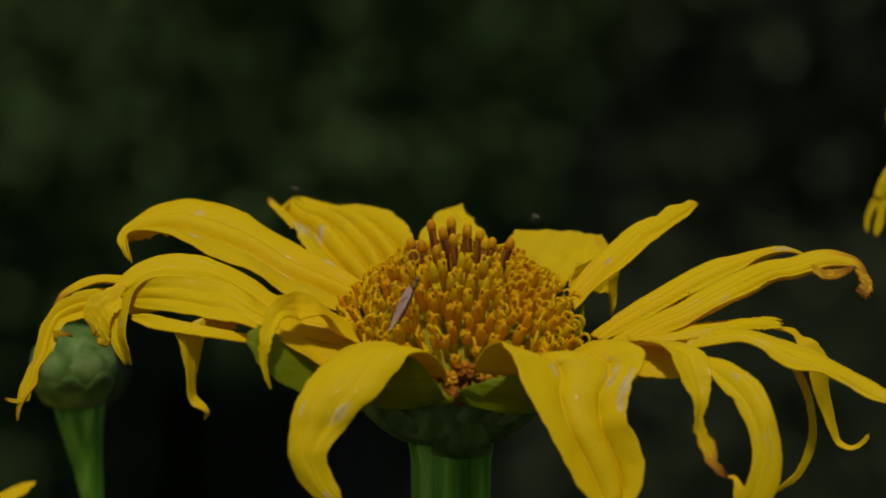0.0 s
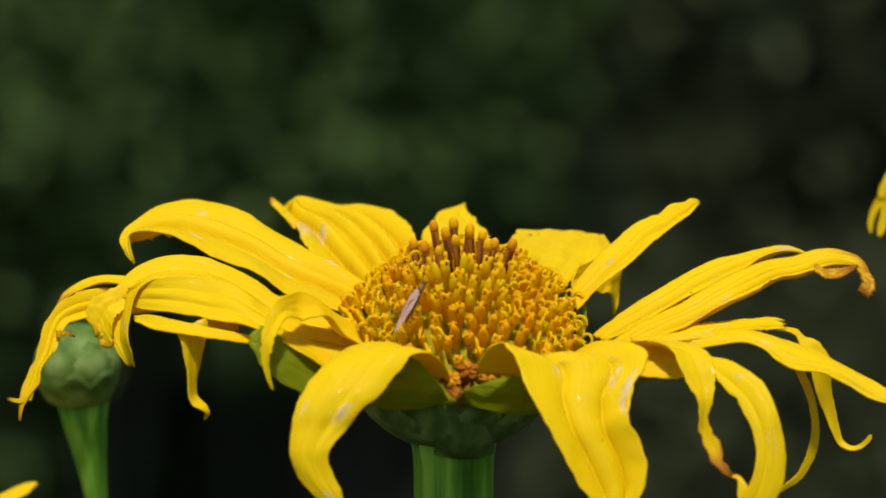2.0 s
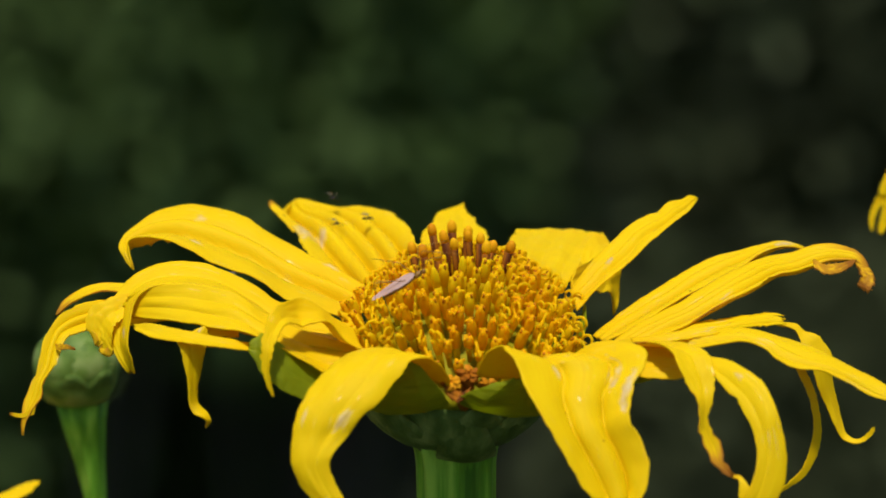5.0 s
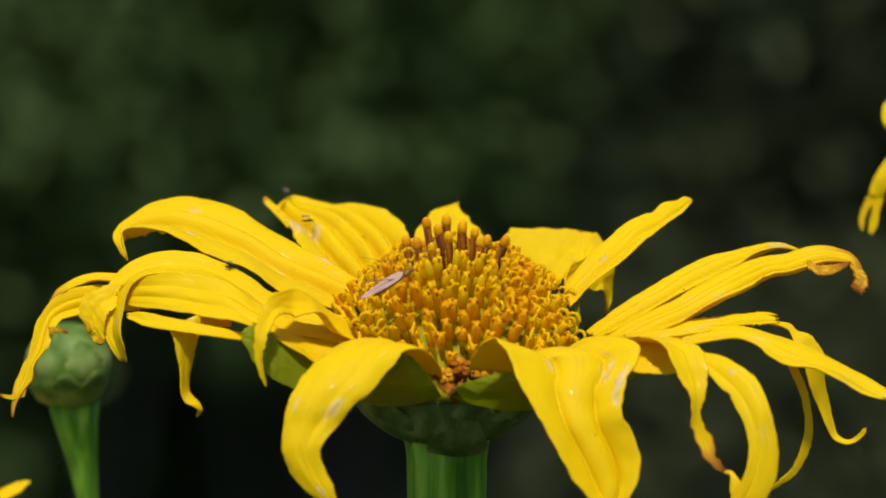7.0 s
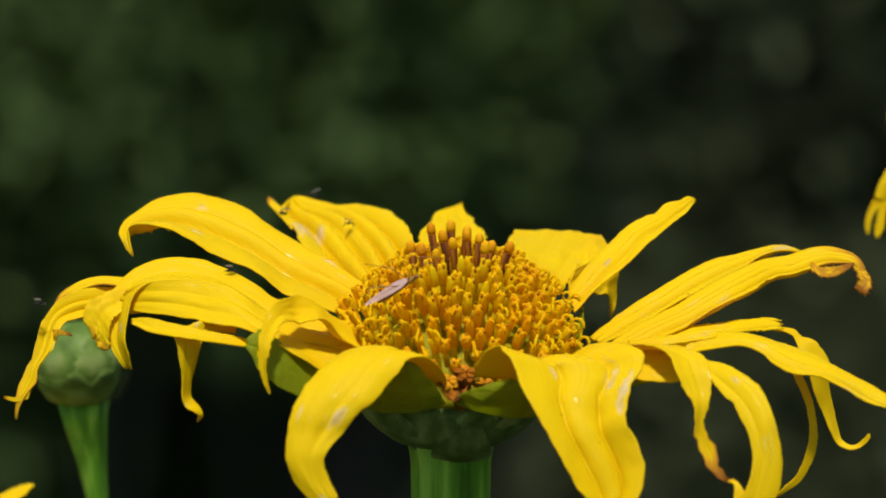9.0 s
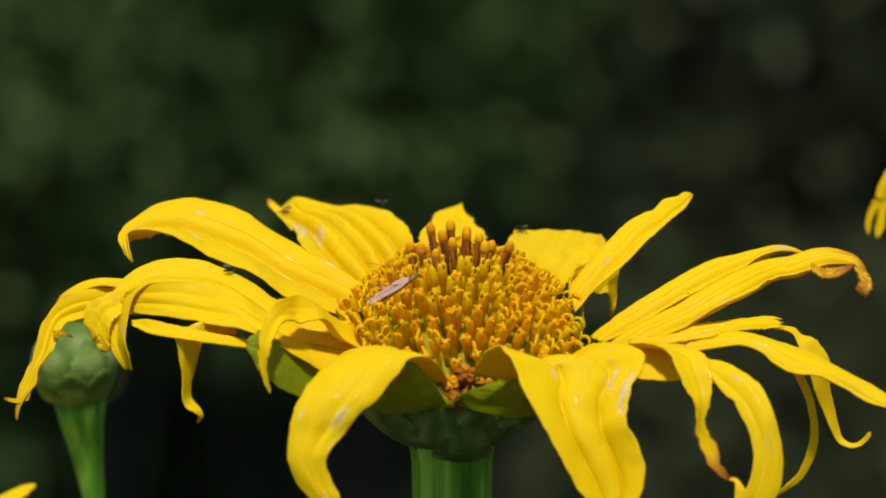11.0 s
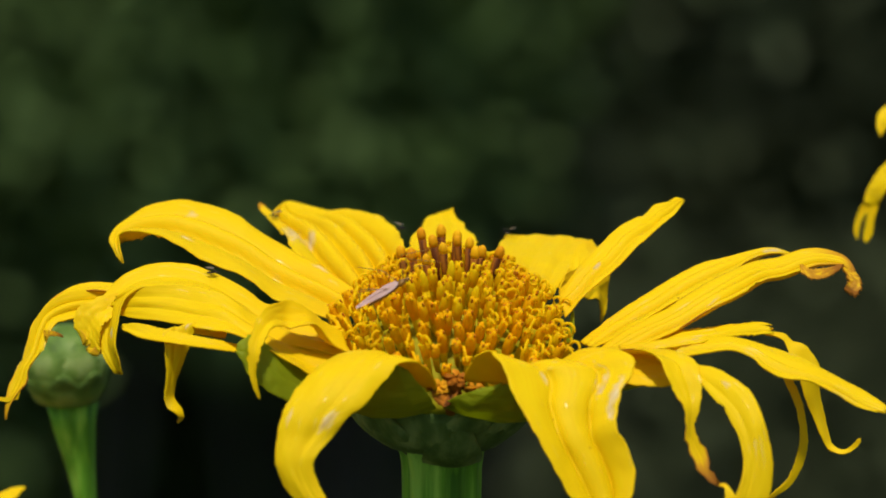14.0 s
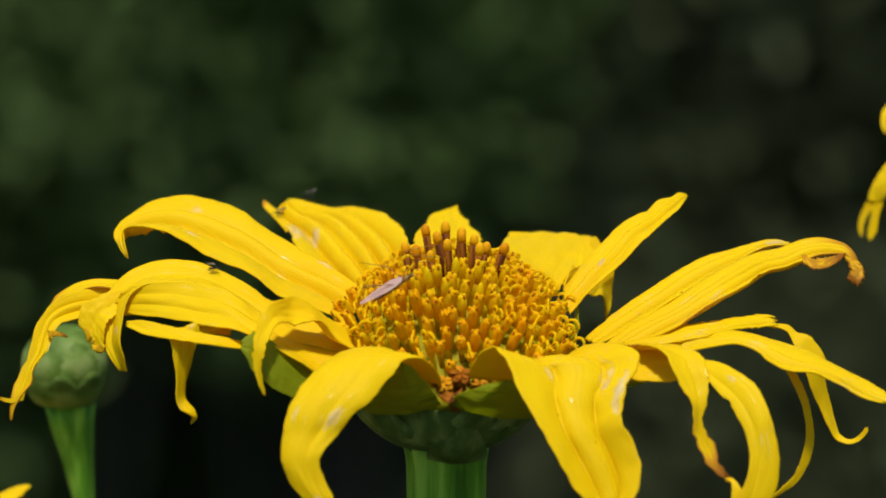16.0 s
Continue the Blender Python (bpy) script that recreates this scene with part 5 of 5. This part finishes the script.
    bend(PETALS['left_folded'], (
        (0, -0.0, -0.4, 0.1), (0.5, -0.0, -0.6, 0.1), (1, -0.0, -0.4, 0.1), (1.5, -0.0, -0.1, 0.0), (2, -0.0, -0.6, 0.1), (2.5, -0.0, -0.4, 0.1),
        (3, -0.0, -0.3, 0.1), (3.5, -0.0, -0.4, 0.1), (6, -0.0, -0.1, 0.0), (6.5, -0.0, -0.4, 0.1), (7, -0.0, -0.0, 0.0), (7.5, -0.0, -0.2, 0.1),
        (8, -0.0, -0.6, 0.2), (8.5, -0.1, -0.7, 0.2), (9, -0.0, -0.6, 0.1), (11.5, -0.0, -0.4, 0.1), (12, -0.0, -0.5, 0.1), (12.5, -0.0, -0.4, 0.1),
        (13, -0.0, -0.1, 0.0), (13.5, -0.1, -0.8, 0.2), (14, -0.0, -0.5, 0.1), (14.5, -0.0, -0.6, 0.2), (15, -0.0, -0.1, 0.1), (15.5, -0.0, -0.4, 0.1),
        (16, -0.0, -0.5, 0.1),
    ))
    bend(PETALS['left_hanging'], (
        (0, -0.1, -1.4, 0.9), (0.5, 0.0, -0.8, 0.5), (1, -0.5, -0.4, 0.5), (1.5, -0.4, -0.9, 0.7), (2, 0.0, -0.2, 0.1), (2.5, -0.7, -1.2, 1.0),
        (3, -0.1, -1.3, 0.8), (3.5, 0.2, -0.8, 0.4), (6, -0.2, 0.7, -0.3), (6.5, 0.1, 1.6, -1.0), (7, 0.0, -0.0, 0.0), (7.5, -0.4, 3.1, -1.7),
        (8, 1.1, 4.7, -3.3), (8.5, 1.6, 3.3, -2.7), (9, 1.4, 1.9, -1.7), (11.5, 0.5, 2.2, -1.5), (12, 0.6, 1.7, -1.3), (12.5, 1.7, 2.5, -2.2),
        (13, 0.5, 1.5, -1.1), (13.5, 0.0, 2.9, -1.7), (14, 2.3, 7.4, -5.4), (14.5, 1.0, 2.2, -1.7), (15, 0.6, -0.2, -0.1), (15.5, 0.5, 3.4, -2.2),
        (16, 0.9, 2.6, -2.0),
    ))
    bend(PETALS['front_right_arched'], (
        (0, 0.1, 0.3, -0.2), (0.5, 0.1, 0.2, -0.2), (1, 0.1, 0.2, -0.1), (1.5, 0.1, 0.1, 0.0), (2, 0.0, -0.0, 0.1), (2.5, 0.1, 0.2, -0.1),
        (3, 0.1, 0.3, -0.2), (3.5, 0.1, 0.1, 0.0), (6, -0.0, 0.0, -0.1), (6.5, 0.1, 0.1, -0.1), (7, -0.0, -0.0, 0.0), (7.5, -0.1, -0.4, 0.3),
        (8, -0.0, -0.4, 0.5), (8.5, -0.1, -0.3, 0.3), (9, 0.0, 0.1, -0.1), (11.5, 0.1, 0.0, 0.0), (12, -0.0, -0.2, 0.2), (12.5, -0.1, -0.5, 0.4),
        (13, -0.1, -0.4, 0.3), (13.5, -0.0, 0.0, -0.1), (14, -0.0, 0.0, -0.0), (14.5, 0.0, -0.0, 0.0), (15, -0.1, -0.1, 0.1), (15.5, 0.0, -0.1, 0.1),
        (16, -0.1, -0.5, 0.4),
    ))
    bend(PETALS['right_thin_strand'], (
        (0, 0.0, 0.3, -0.1), (0.5, 0.0, -0.1, 0.0), (1, 0.0, -0.1, 0.0), (1.5, 0.0, -0.1, 0.0), (2, 0.0, 0.3, -0.1), (2.5, 0.0, 0.1, -0.0),
        (3, 0.0, -0.1, 0.0), (3.5, 0.0, -0.4, 0.1), (6, -0.0, -0.1, 0.0), (6.5, 0.0, -0.3, 0.1), (7, -0.0, -0.0, 0.0), (7.5, 0.0, -0.5, 0.1),
        (8, -0.0, -1.6, 0.4), (8.5, -0.0, -0.4, 0.1), (9, -0.0, -0.4, 0.1), (11.5, -0.0, -0.7, 0.2), (12, -0.0, -1.0, 0.3), (12.5, -0.0, -0.8, 0.2),
        (13, -0.0, -1.4, 0.4), (13.5, -0.0, -0.3, 0.1), (14, -0.0, -0.3, 0.1), (14.5, -0.0, 0.0, -0.0), (15, -0.0, -0.3, 0.1), (15.5, -0.0, -0.3, 0.1),
        (16, -0.1, -1.4, 0.4),
    ))
    bend(PETALS['right_long_low'], (
        (0, 0.0, 0.0, 0.0), (0.5, 0.0, 0.0, 0.0), (1, 0.0, 0.0, 0.0), (1.5, 0.0, 0.0, 0.0), (2, 0.0, 0.0, 0.0), (2.5, 0.0, 0.0, 0.0),
        (3, 0.0, 0.0, 0.0), (3.5, 0.0, 0.0, 0.0), (6, 0.1, 0.2, -0.0), (6.5, 0.1, 0.4, 0.0), (7, -0.0, -0.0, 0.0), (7.5, 0.0, 0.1, 0.1),
        (8, -0.0, -0.2, 0.2), (8.5, 0.0, 0.1, 0.1), (9, 0.0, 0.1, 0.1), (11.5, 0.2, 0.6, 0.0), (12, 0.1, 0.2, 0.1), (12.5, -0.0, -0.1, 0.1),
        (13, -0.0, -0.2, 0.2), (13.5, -0.0, -0.1, 0.1), (14, 0.1, 0.2, 0.1), (14.5, 0.0, 0.2, 0.0), (15, 0.0, 0.0, 0.1), (15.5, 0.1, 0.2, 0.1),
        (16, -0.2, -0.8, 0.3),
    ))
    bend(PETALS['left_brown_edged'], (
        (0, -0.1, -0.3, 0.0), (0.5, -0.1, -0.3, 0.0), (1, -0.0, -0.1, 0.0), (1.5, -0.1, -0.4, 0.1), (2, -0.0, -0.2, 0.0), (2.5, -0.1, -0.3, 0.1),
        (3, -0.0, -0.2, 0.1), (3.5, -0.0, -0.1, 0.0), (6, 0.0, 0.1, -0.0), (6.5, 0.0, 0.1, -0.0), (7, -0.0, -0.0, 0.0), (7.5, 0.0, 0.2, 0.1),
        (8, -0.0, 0.0, 0.1), (8.5, 0.0, 0.1, 0.1), (9, 0.0, 0.2, 0.1), (11.5, 0.0, 0.3, 0.0), (12, 0.0, 0.1, 0.1), (12.5, -0.0, 0.0, 0.1),
        (13, 0.0, 0.1, 0.1), (13.5, 0.1, 0.4, 0.1), (14, 0.0, 0.1, 0.1), (14.5, 0.0, 0.2, 0.1), (15, -0.1, -0.5, 0.2), (15.5, -0.1, -0.3, 0.2),
        (16, 0.0, 0.3, 0.1),
    ))
    bend(PETALS['left_flap'], (
        (0, 0.2, -0.5, 0.1), (0.5, 0.3, -0.8, 0.2), (1, 0.2, -0.4, 0.0), (1.5, 0.1, -0.0, -0.0), (2, 0.3, -0.8, 0.1), (2.5, 0.2, -0.4, 0.1),
        (3, 0.1, -0.2, -0.0), (3.5, 0.2, -0.4, 0.0), (6, 0.0, -0.1, 0.0), (6.5, 0.2, -0.6, 0.2), (7, 0.0, -0.0, 0.0), (7.5, 0.1, 0.1, -0.2),
        (8, 0.3, -0.4, -0.1), (8.5, 0.3, -0.3, -0.2), (9, 0.3, -0.5, 0.0), (11.5, 0.2, -0.3, -0.0), (12, 0.2, -0.3, -0.1), (12.5, 0.2, -0.5, 0.1),
        (13, 0.1, -0.0, -0.1), (13.5, 0.3, -0.6, -0.0), (14, 0.2, -0.4, -0.0), (14.5, 0.3, -0.2, -0.2), (15, 0.1, 0.5, -0.4), (15.5, 0.2, -0.1, -0.1),
        (16, 0.3, -0.4, -0.0),
    ))
    sway(bud, (
        (0, 0.78, -0.35, 0, 0), (0.5, 0.78, -0.26, 0, 0), (1, 1.73, 0.26, 0, 0), (1.5, 1.21, 0.09, 0, 0), (2, 1.39, -0.09, 0, 0), (2.5, 1.47, 0.26, 0, 0),
        (3, 0.69, -0.26, 0, 0), (3.5, 0.43, -0.26, 0, 0), (6, 1.65, 0.17, 0, 0), (6.5, 0.26, 0.26, 0, 0), (7, 0.00, 0.00, 0, 0), (7.5, 0.43, 0.00, 0, 0),
        (8, -0.35, -0.43, 0, 0), (8.5, 1.39, 0.17, 0, 0), (9, 1.47, 0.17, 0, 0), (11.5, 0.87, 0.17, 0, 0), (12, 1.82, 0.35, 0, 0), (12.5, 1.82, 0.09, 0, 0),
        (13, 0.26, 0.00, 0, 0), (13.5, 1.39, 0.26, 0, 0), (14, -0.35, -0.17, 0, 0), (14.5, 0.61, -0.26, 0, 0), (15, -1.21, -0.43, 0, 0), (15.5, 1.13, 0.09, 0, 0),
        (16, -0.61, -0.26, 0, 0),
    ))
    sway(side_flower, (
        (0, 0.81, -0.29, 0, 0), (0.5, 1.21, -0.29, 0, 0), (1, 1.48, -0.29, 0, 0), (1.5, 1.61, -0.42, 0, 0), (2, 1.35, -0.42, 0, 0), (2.5, 1.35, -0.42, 0, 0),
        (3, 1.08, -0.42, 0, 0), (3.5, 0.42, -0.55, 0, 0), (6, 2.12, 0.27, 0, 0), (6.5, 0.27, -0.79, 0, 0), (7, 0.00, -0.00, 0, 0), (7.5, 0.67, -1.06, 0, 0),
        (8, -0.13, -1.46, 0, 0), (8.5, 1.73, -0.79, 0, 0), (9, 0.94, -0.53, 0, 0), (11.5, 1.06, -0.53, 0, 0), (12, 2.38, -0.66, 0, 0), (12.5, 1.73, -0.26, 0, 0),
        (13, 0.40, -1.06, 0, 0), (13.5, 1.06, -1.06, 0, 0), (14, -0.80, -1.33, 0, 0), (14.5, 0.79, -0.79, 0, 0), (15, -1.47, -0.66, 0, 0), (15.5, 1.19, -0.93, 0, 0),
        (16, -0.14, -0.93, 0, 0),
    ))
    sway(low_flower, (
        (0, 0.80, -0.20, 0, 0), (0.5, 0.94, -0.13, 0, 0), (1, 1.47, -0.20, 0, 0), (1.5, 1.34, -0.20, 0, 0), (2, 1.07, -0.26, 0, 0), (2.5, 1.34, -0.20, 0, 0),
        (3, 0.94, -0.26, 0, 0), (3.5, 0.27, -0.40, 0, 0), (6, 2.12, 0.07, 0, 0), (6.5, 0.27, -0.53, 0, 0), (7, 0.00, -0.00, 0, 0), (7.5, 0.54, -0.73, 0, 0),
        (8, -0.13, -1.13, 0, 0), (8.5, 1.60, -0.60, 0, 0), (9, 0.54, -0.53, 0, 0), (11.5, 1.20, -0.53, 0, 0), (12, 2.39, -0.60, 0, 0), (12.5, 1.73, -0.33, 0, 0),
        (13, 0.54, -0.86, 0, 0), (13.5, 0.94, -0.80, 0, 0), (14, -0.79, -0.93, 0, 0), (14.5, 0.67, -0.60, 0, 0), (15, -1.46, -0.46, 0, 0), (15.5, 1.20, -0.73, 0, 0),
        (16, 0.00, -0.66, 0, 0),
    ))
    fly(bug, (
        (0, -6.9, -12.5, 8.3, 0, 66), (0.5, -6.8, -12.6, 8.1, 0, 62), (1, -6.9, -12.6, 8.1, 0, 44), (1.5, -6.7, -12.5, 8.3, 0, 50), (2, -6.0, -12.6, 8.0, 0, 64),
        (2.5, -6.8, -12.5, 8.8, 0, 45), (3, -7.1, -12.3, 9.6, 0, 32), (3.5, -8.7, -12.2, 9.9, 0, 33), (6, -7.1, -12.1, 10.9, 0, 34), (6.5, -9.0, -12.1, 9.8, 0, 34),
        (7, -9.2, -12.0, 10.8, 0, 34), (7.5, -8.8, -12.2, 9.4, 0, 34), (8, -9.5, -12.2, 8.7, 0, 34), (8.5, -7.7, -12.2, 9.8, 0, 34), (9, -8.6, -12.2, 9.9, 0, 34),
        (11.5, -8.2, -12.2, 10.1, 0, 34), (12, -6.9, -12.2, 10.1, 0, 34), (12.5, -7.6, -12.2, 10.6, 0, 34), (13, -8.8, -12.2, 9.6, 0, 34), (13.5, -8.2, -12.2, 9.8, 0, 34),
        (14, -9.9, -12.2, 9.5, 0, 34), (14.5, -8.5, -12.2, 10.2, 0, 34), (15, -10.5, -12.1, 10.4, 0, 34), (15.5, -8.1, -12.2, 10.0, 0, 34), (16, -9.3, -12.2, 10.1, 0, 34),
    ))
    fly(GNATS[0], (
        (0, -24.0, 51.3, 10.6, 40, 0), (0.5, -21.4, 42.0, 7.0, 40, 0), (1, -21.4, 42.0, 7.0, 40, 0), (1.5, -21.3, 51.6, 11.7, 200, 0), (2, -18.0, 42.0, 7.9, 90, 0),
        (2.5, -15.0, 42.0, 7.8, 55, 0), (3, -12.7, 42.0, 7.9, 20, 0), (3.5, -8.5, 36.8, 9.6, 30, 0), (6, -27.1, 47.4, 11.4, 80, 0), (6.5, -28.8, 47.3, 10.8, 20, 0),
        (7, -25.4, 50.3, 10.5, 10, 0), (7.5, -21.2, 52.3, 10.2, 10, 0), (8, -22.3, 51.0, 9.1, 10, 0), (8.5, -20.6, 52.3, 10.2, 170, 0), (9, -21.5, 52.2, 10.0, 160, 0),
        (11.5, -9.9, 45.0, 9.8, 70, 0), (12, -9.9, 45.1, 10.3, 80, 0), (12.5, -9.0, 38.9, 10.0, 20, 0), (13, -10.2, 38.9, 9.7, 30, 0), (13.5, -6.0, 30.7, 9.7, 40, 0),
        (14, -8.1, 30.6, 9.4, 40, 0), (14.5, -6.2, 30.6, 9.3, 40, 0), (15, -7.9, 30.6, 9.3, 40, 0), (15.5, -21.4, 42.0, 7.0, 150, 0), (16, -22.3, 52.2, 9.9, 150, 0),
    ))
    fly(GNATS[1], (
        (0, -21.3, 42.0, 7.0, 0, 0), (0.5, -21.2, 42.0, 7.1, 0, 0), (1, -20.8, 42.0, 7.2, 0, 0), (1.5, -20.9, 42.0, 7.1, 0, 0), (2, -21.1, 42.0, 7.1, 0, 0),
        (2.5, -20.9, 42.0, 7.0, 0, 0), (3, -21.3, 42.0, 7.0, 0, 0), (3.5, -18.1, 33.5, 8.3, 60, 0), (6, -17.7, 35.7, 9.3, 60, 0), (6.5, -19.6, 35.7, 9.1, 40, 0),
        (7, -21.9, 34.8, 9.7, 10, 0), (7.5, -25.8, 39.9, 9.8, 150, 0), (8, -26.9, 40.8, 9.3, 140, 0), (8.5, -25.1, 40.9, 10.1, 140, 0), (9, -25.8, 40.9, 9.6, 140, 0),
        (11.5, -25.3, 40.9, 9.8, 140, 0), (12, -24.1, 41.0, 9.9, 140, 0), (12.5, -24.7, 41.0, 10.3, 140, 0), (13, -25.9, 40.9, 9.6, 140, 0), (13.5, -25.4, 40.9, 9.7, 140, 0),
        (14, -27.1, 40.9, 9.2, 140, 0), (14.5, -25.6, 40.9, 9.8, 140, 0), (15, -27.6, 41.0, 9.7, 140, 0), (15.5, -25.3, 40.9, 9.6, 140, 0), (16, -26.4, 40.9, 9.6, 140, 0),
    ))
    fly(GNATS[2], (
        (0, -14.4, 33.0, 6.4, 0, 0), (0.5, -14.2, 33.0, 6.5, 0, 0), (1, -13.8, 33.0, 6.6, 0, 0), (1.5, -14.0, 33.0, 6.6, 0, 0), (2, -14.2, 33.0, 6.5, 0, 0),
        (2.5, -13.9, 33.0, 6.4, 0, 0), (3, -14.4, 33.0, 6.4, 0, 0), (3.5, -14.1, 31.6, 9.2, 45, 0), (6, -12.9, 35.9, 10.2, 5, 0), (6.5, -13.1, 33.0, 6.6, 5, 0),
        (7, -13.4, 33.0, 6.9, 32, 0), (7.5, -13.1, 33.0, 6.6, 60, 0), (8, -15.4, 30.4, 8.5, 70, 0), (8.5, -14.9, 32.7, 9.6, 80, 0), (9, -15.8, 32.7, 9.7, 80, 0),
        (11.5, -14.4, 33.0, 6.5, 70, 0), (12, -5.9, 44.0, 7.3, 70, 0), (12.5, -13.6, 33.0, 6.9, 70, 0), (13, -14.6, 33.0, 6.4, 70, 0), (13.5, -14.0, 33.0, 6.5, 70, 0),
        (14, -15.5, 33.0, 6.0, 70, 0), (14.5, -14.0, 33.0, 6.5, 70, 0), (15, -15.8, 33.0, 6.4, 70, 0), (15.5, -13.3, 33.0, 6.5, 70, 0), (16, -14.4, 33.0, 6.5, 70, 0),
    ))
    fly(GNATS[3], (
        (0, 12.1, 42.6, 8.1, 0, 0), (0.5, 13.3, 38.0, 5.8, 0, 0), (1, 13.3, 38.0, 5.8, 0, 0), (1.5, 13.7, 34.8, 19.3, 160, 0), (1.8, 12.4, 38.0, 6.2, 160, 0),
        (2, 11.6, 38.0, 6.2, 80, 0), (2.2, 10.7, 38.0, 6.2, 0, 0), (2.5, 5.6, 43.5, 12.5, 30, 0), (3, 11.5, 38.0, 5.8, 0, 0), (3.5, 10.9, 38.0, 5.5, 0, 0),
        (6, 12.8, 38.0, 6.3, 0, 0), (6.5, 11.0, 38.0, 5.6, 0, 0), (7, 10.9, 38.0, 5.9, 0, 0), (7.5, 11.3, 38.0, 5.6, 0, 0), (8, 10.7, 38.0, 5.2, 0, 0),
        (8.5, 12.4, 38.0, 5.9, 0, 0), (9, 11.5, 38.0, 5.8, 0, 0), (11.5, 9.6, 39.4, 7.4, 120, 0), (12, 10.8, 39.3, 7.1, 120, 0), (12.5, 10.2, 39.4, 7.2, 120, 0),
        (13, 8.5, 39.3, 6.9, 120, 0), (13.5, 9.9, 39.4, 7.4, 100, 0), (14, 7.7, 39.3, 6.9, 110, 0), (14.5, 9.3, 39.3, 7.0, 110, 0), (15, 10.4, 42.4, 7.3, 60, 0),
        (15.5, 11.6, 40.3, 6.8, 60, 0), (16, 11.5, 38.0, 5.8, 60, 0),
    ))
    fly(GNATS[4], (
        (0, -33.2, 14.7, 2.0, 0, 0), (0.5, -33.0, 14.7, 2.2, 0, 0), (1, -32.5, 14.7, 2.2, 0, 0), (1.5, -32.5, 14.7, 2.2, 0, 0), (2, -32.6, 14.7, 2.2, 0, 0),
        (2.5, -32.3, 14.7, 2.3, 0, 0), (3, -32.6, 14.7, 2.4, 0, 0), (3.5, -33.2, 14.7, 2.0, 0, 0), (6, -30.9, 3.1, 9.9, 20, 0), (6.5, -32.3, 3.0, 8.6, 20, 0),
        (7, -32.0, 3.1, 9.6, 20, 0), (7.5, -31.7, 2.9, 8.4, 20, 0), (8, -32.6, 2.9, 7.7, 20, 0), (8.5, -30.9, 2.9, 9.0, 20, 0), (9, -31.9, 2.9, 9.1, 20, 0),
        (11.5, -32.2, 3.0, 9.1, 20, 0), (12, -31.1, 3.0, 9.3, 20, 0), (12.5, -31.8, 3.0, 9.8, 20, 0), (13, -33.1, 2.9, 8.9, 20, 0), (13.5, -32.7, 2.9, 9.1, 20, 0),
        (14, -34.6, 3.0, 8.8, 20, 0), (14.5, -33.3, 3.0, 9.5, 20, 0), (15, -35.4, 3.1, 9.6, 20, 0), (15.5, -33.1, 3.0, 9.3, 20, 0), (16, -34.4, 3.0, 9.4, 20, 0),
    ))
    fly(GNATS[5], (
        (0, 7.6, 32.2, 55.4, 0, 0), (3, 57.0, 31.7, 53.0, 0, 0), (3.5, 48.8, 45.4, 21.1, 150, 0), (3.7, 75.4, 45.9, 23.6, 0, 0), (12.1, 71.4, 44.0, 7.4, 180, 0), (12.2, 25.5, 44.0, 8.7, 180, 0), (12.35, 37.5, 44.0, 13.5, 90, 0), (12.5, 13.4, 45.0, 19.7, 170, 0), (12.6, 11.0, 46.0, 28.6, 130, 0), (12.7, -7.3, 46.0, 13.6, 200, 0), (12.8, -22.5, 48.0, 30.8, 160, 0), (12.9, -28.4, 50.0, 45.9, 160, 0), (16, -25.9, 52.2, 53.4, 160, 0),
    ))
    fly(GNATS[6], (
        (0, -73.8, 21.5, 4.7, 0, 0), (6.2, -73.8, 24.5, 19.2, 0, 0), (6.5, -59.0, 9.9, 22.4, 10, 0), (6.8, -73.8, 24.5, 19.2, 0, 0), (7.5, -73.8, 21.5, 4.7, 0, 0),
        (8, -57.9, -0.9, 5.5, 20, 0), (8.5, -57.8, -2.0, 5.0, 30, 0), (9, -58.8, -1.9, 5.3, 20, 0), (9.2, -59.0, -2.0, 5.1, 20, 0), (11.3, -73.8, 21.5, 4.7, 20, 0),
        (12.6, -73.8, 22.8, 11.2, 20, 0), (13, -56.5, 8.7, 16.9, 20, 0), (13.3, -73.8, 23.7, 15.2, 20, 0), (15.2, -73.8, 23.7, 15.2, 20, 0), (15.5, -54.4, 8.5, 16.1, 10, 0),
        (15.8, -73.8, 23.7, 15.2, 20, 0), (16, -73.8, 23.7, 15.2, 20, 0),
    ))


motions()
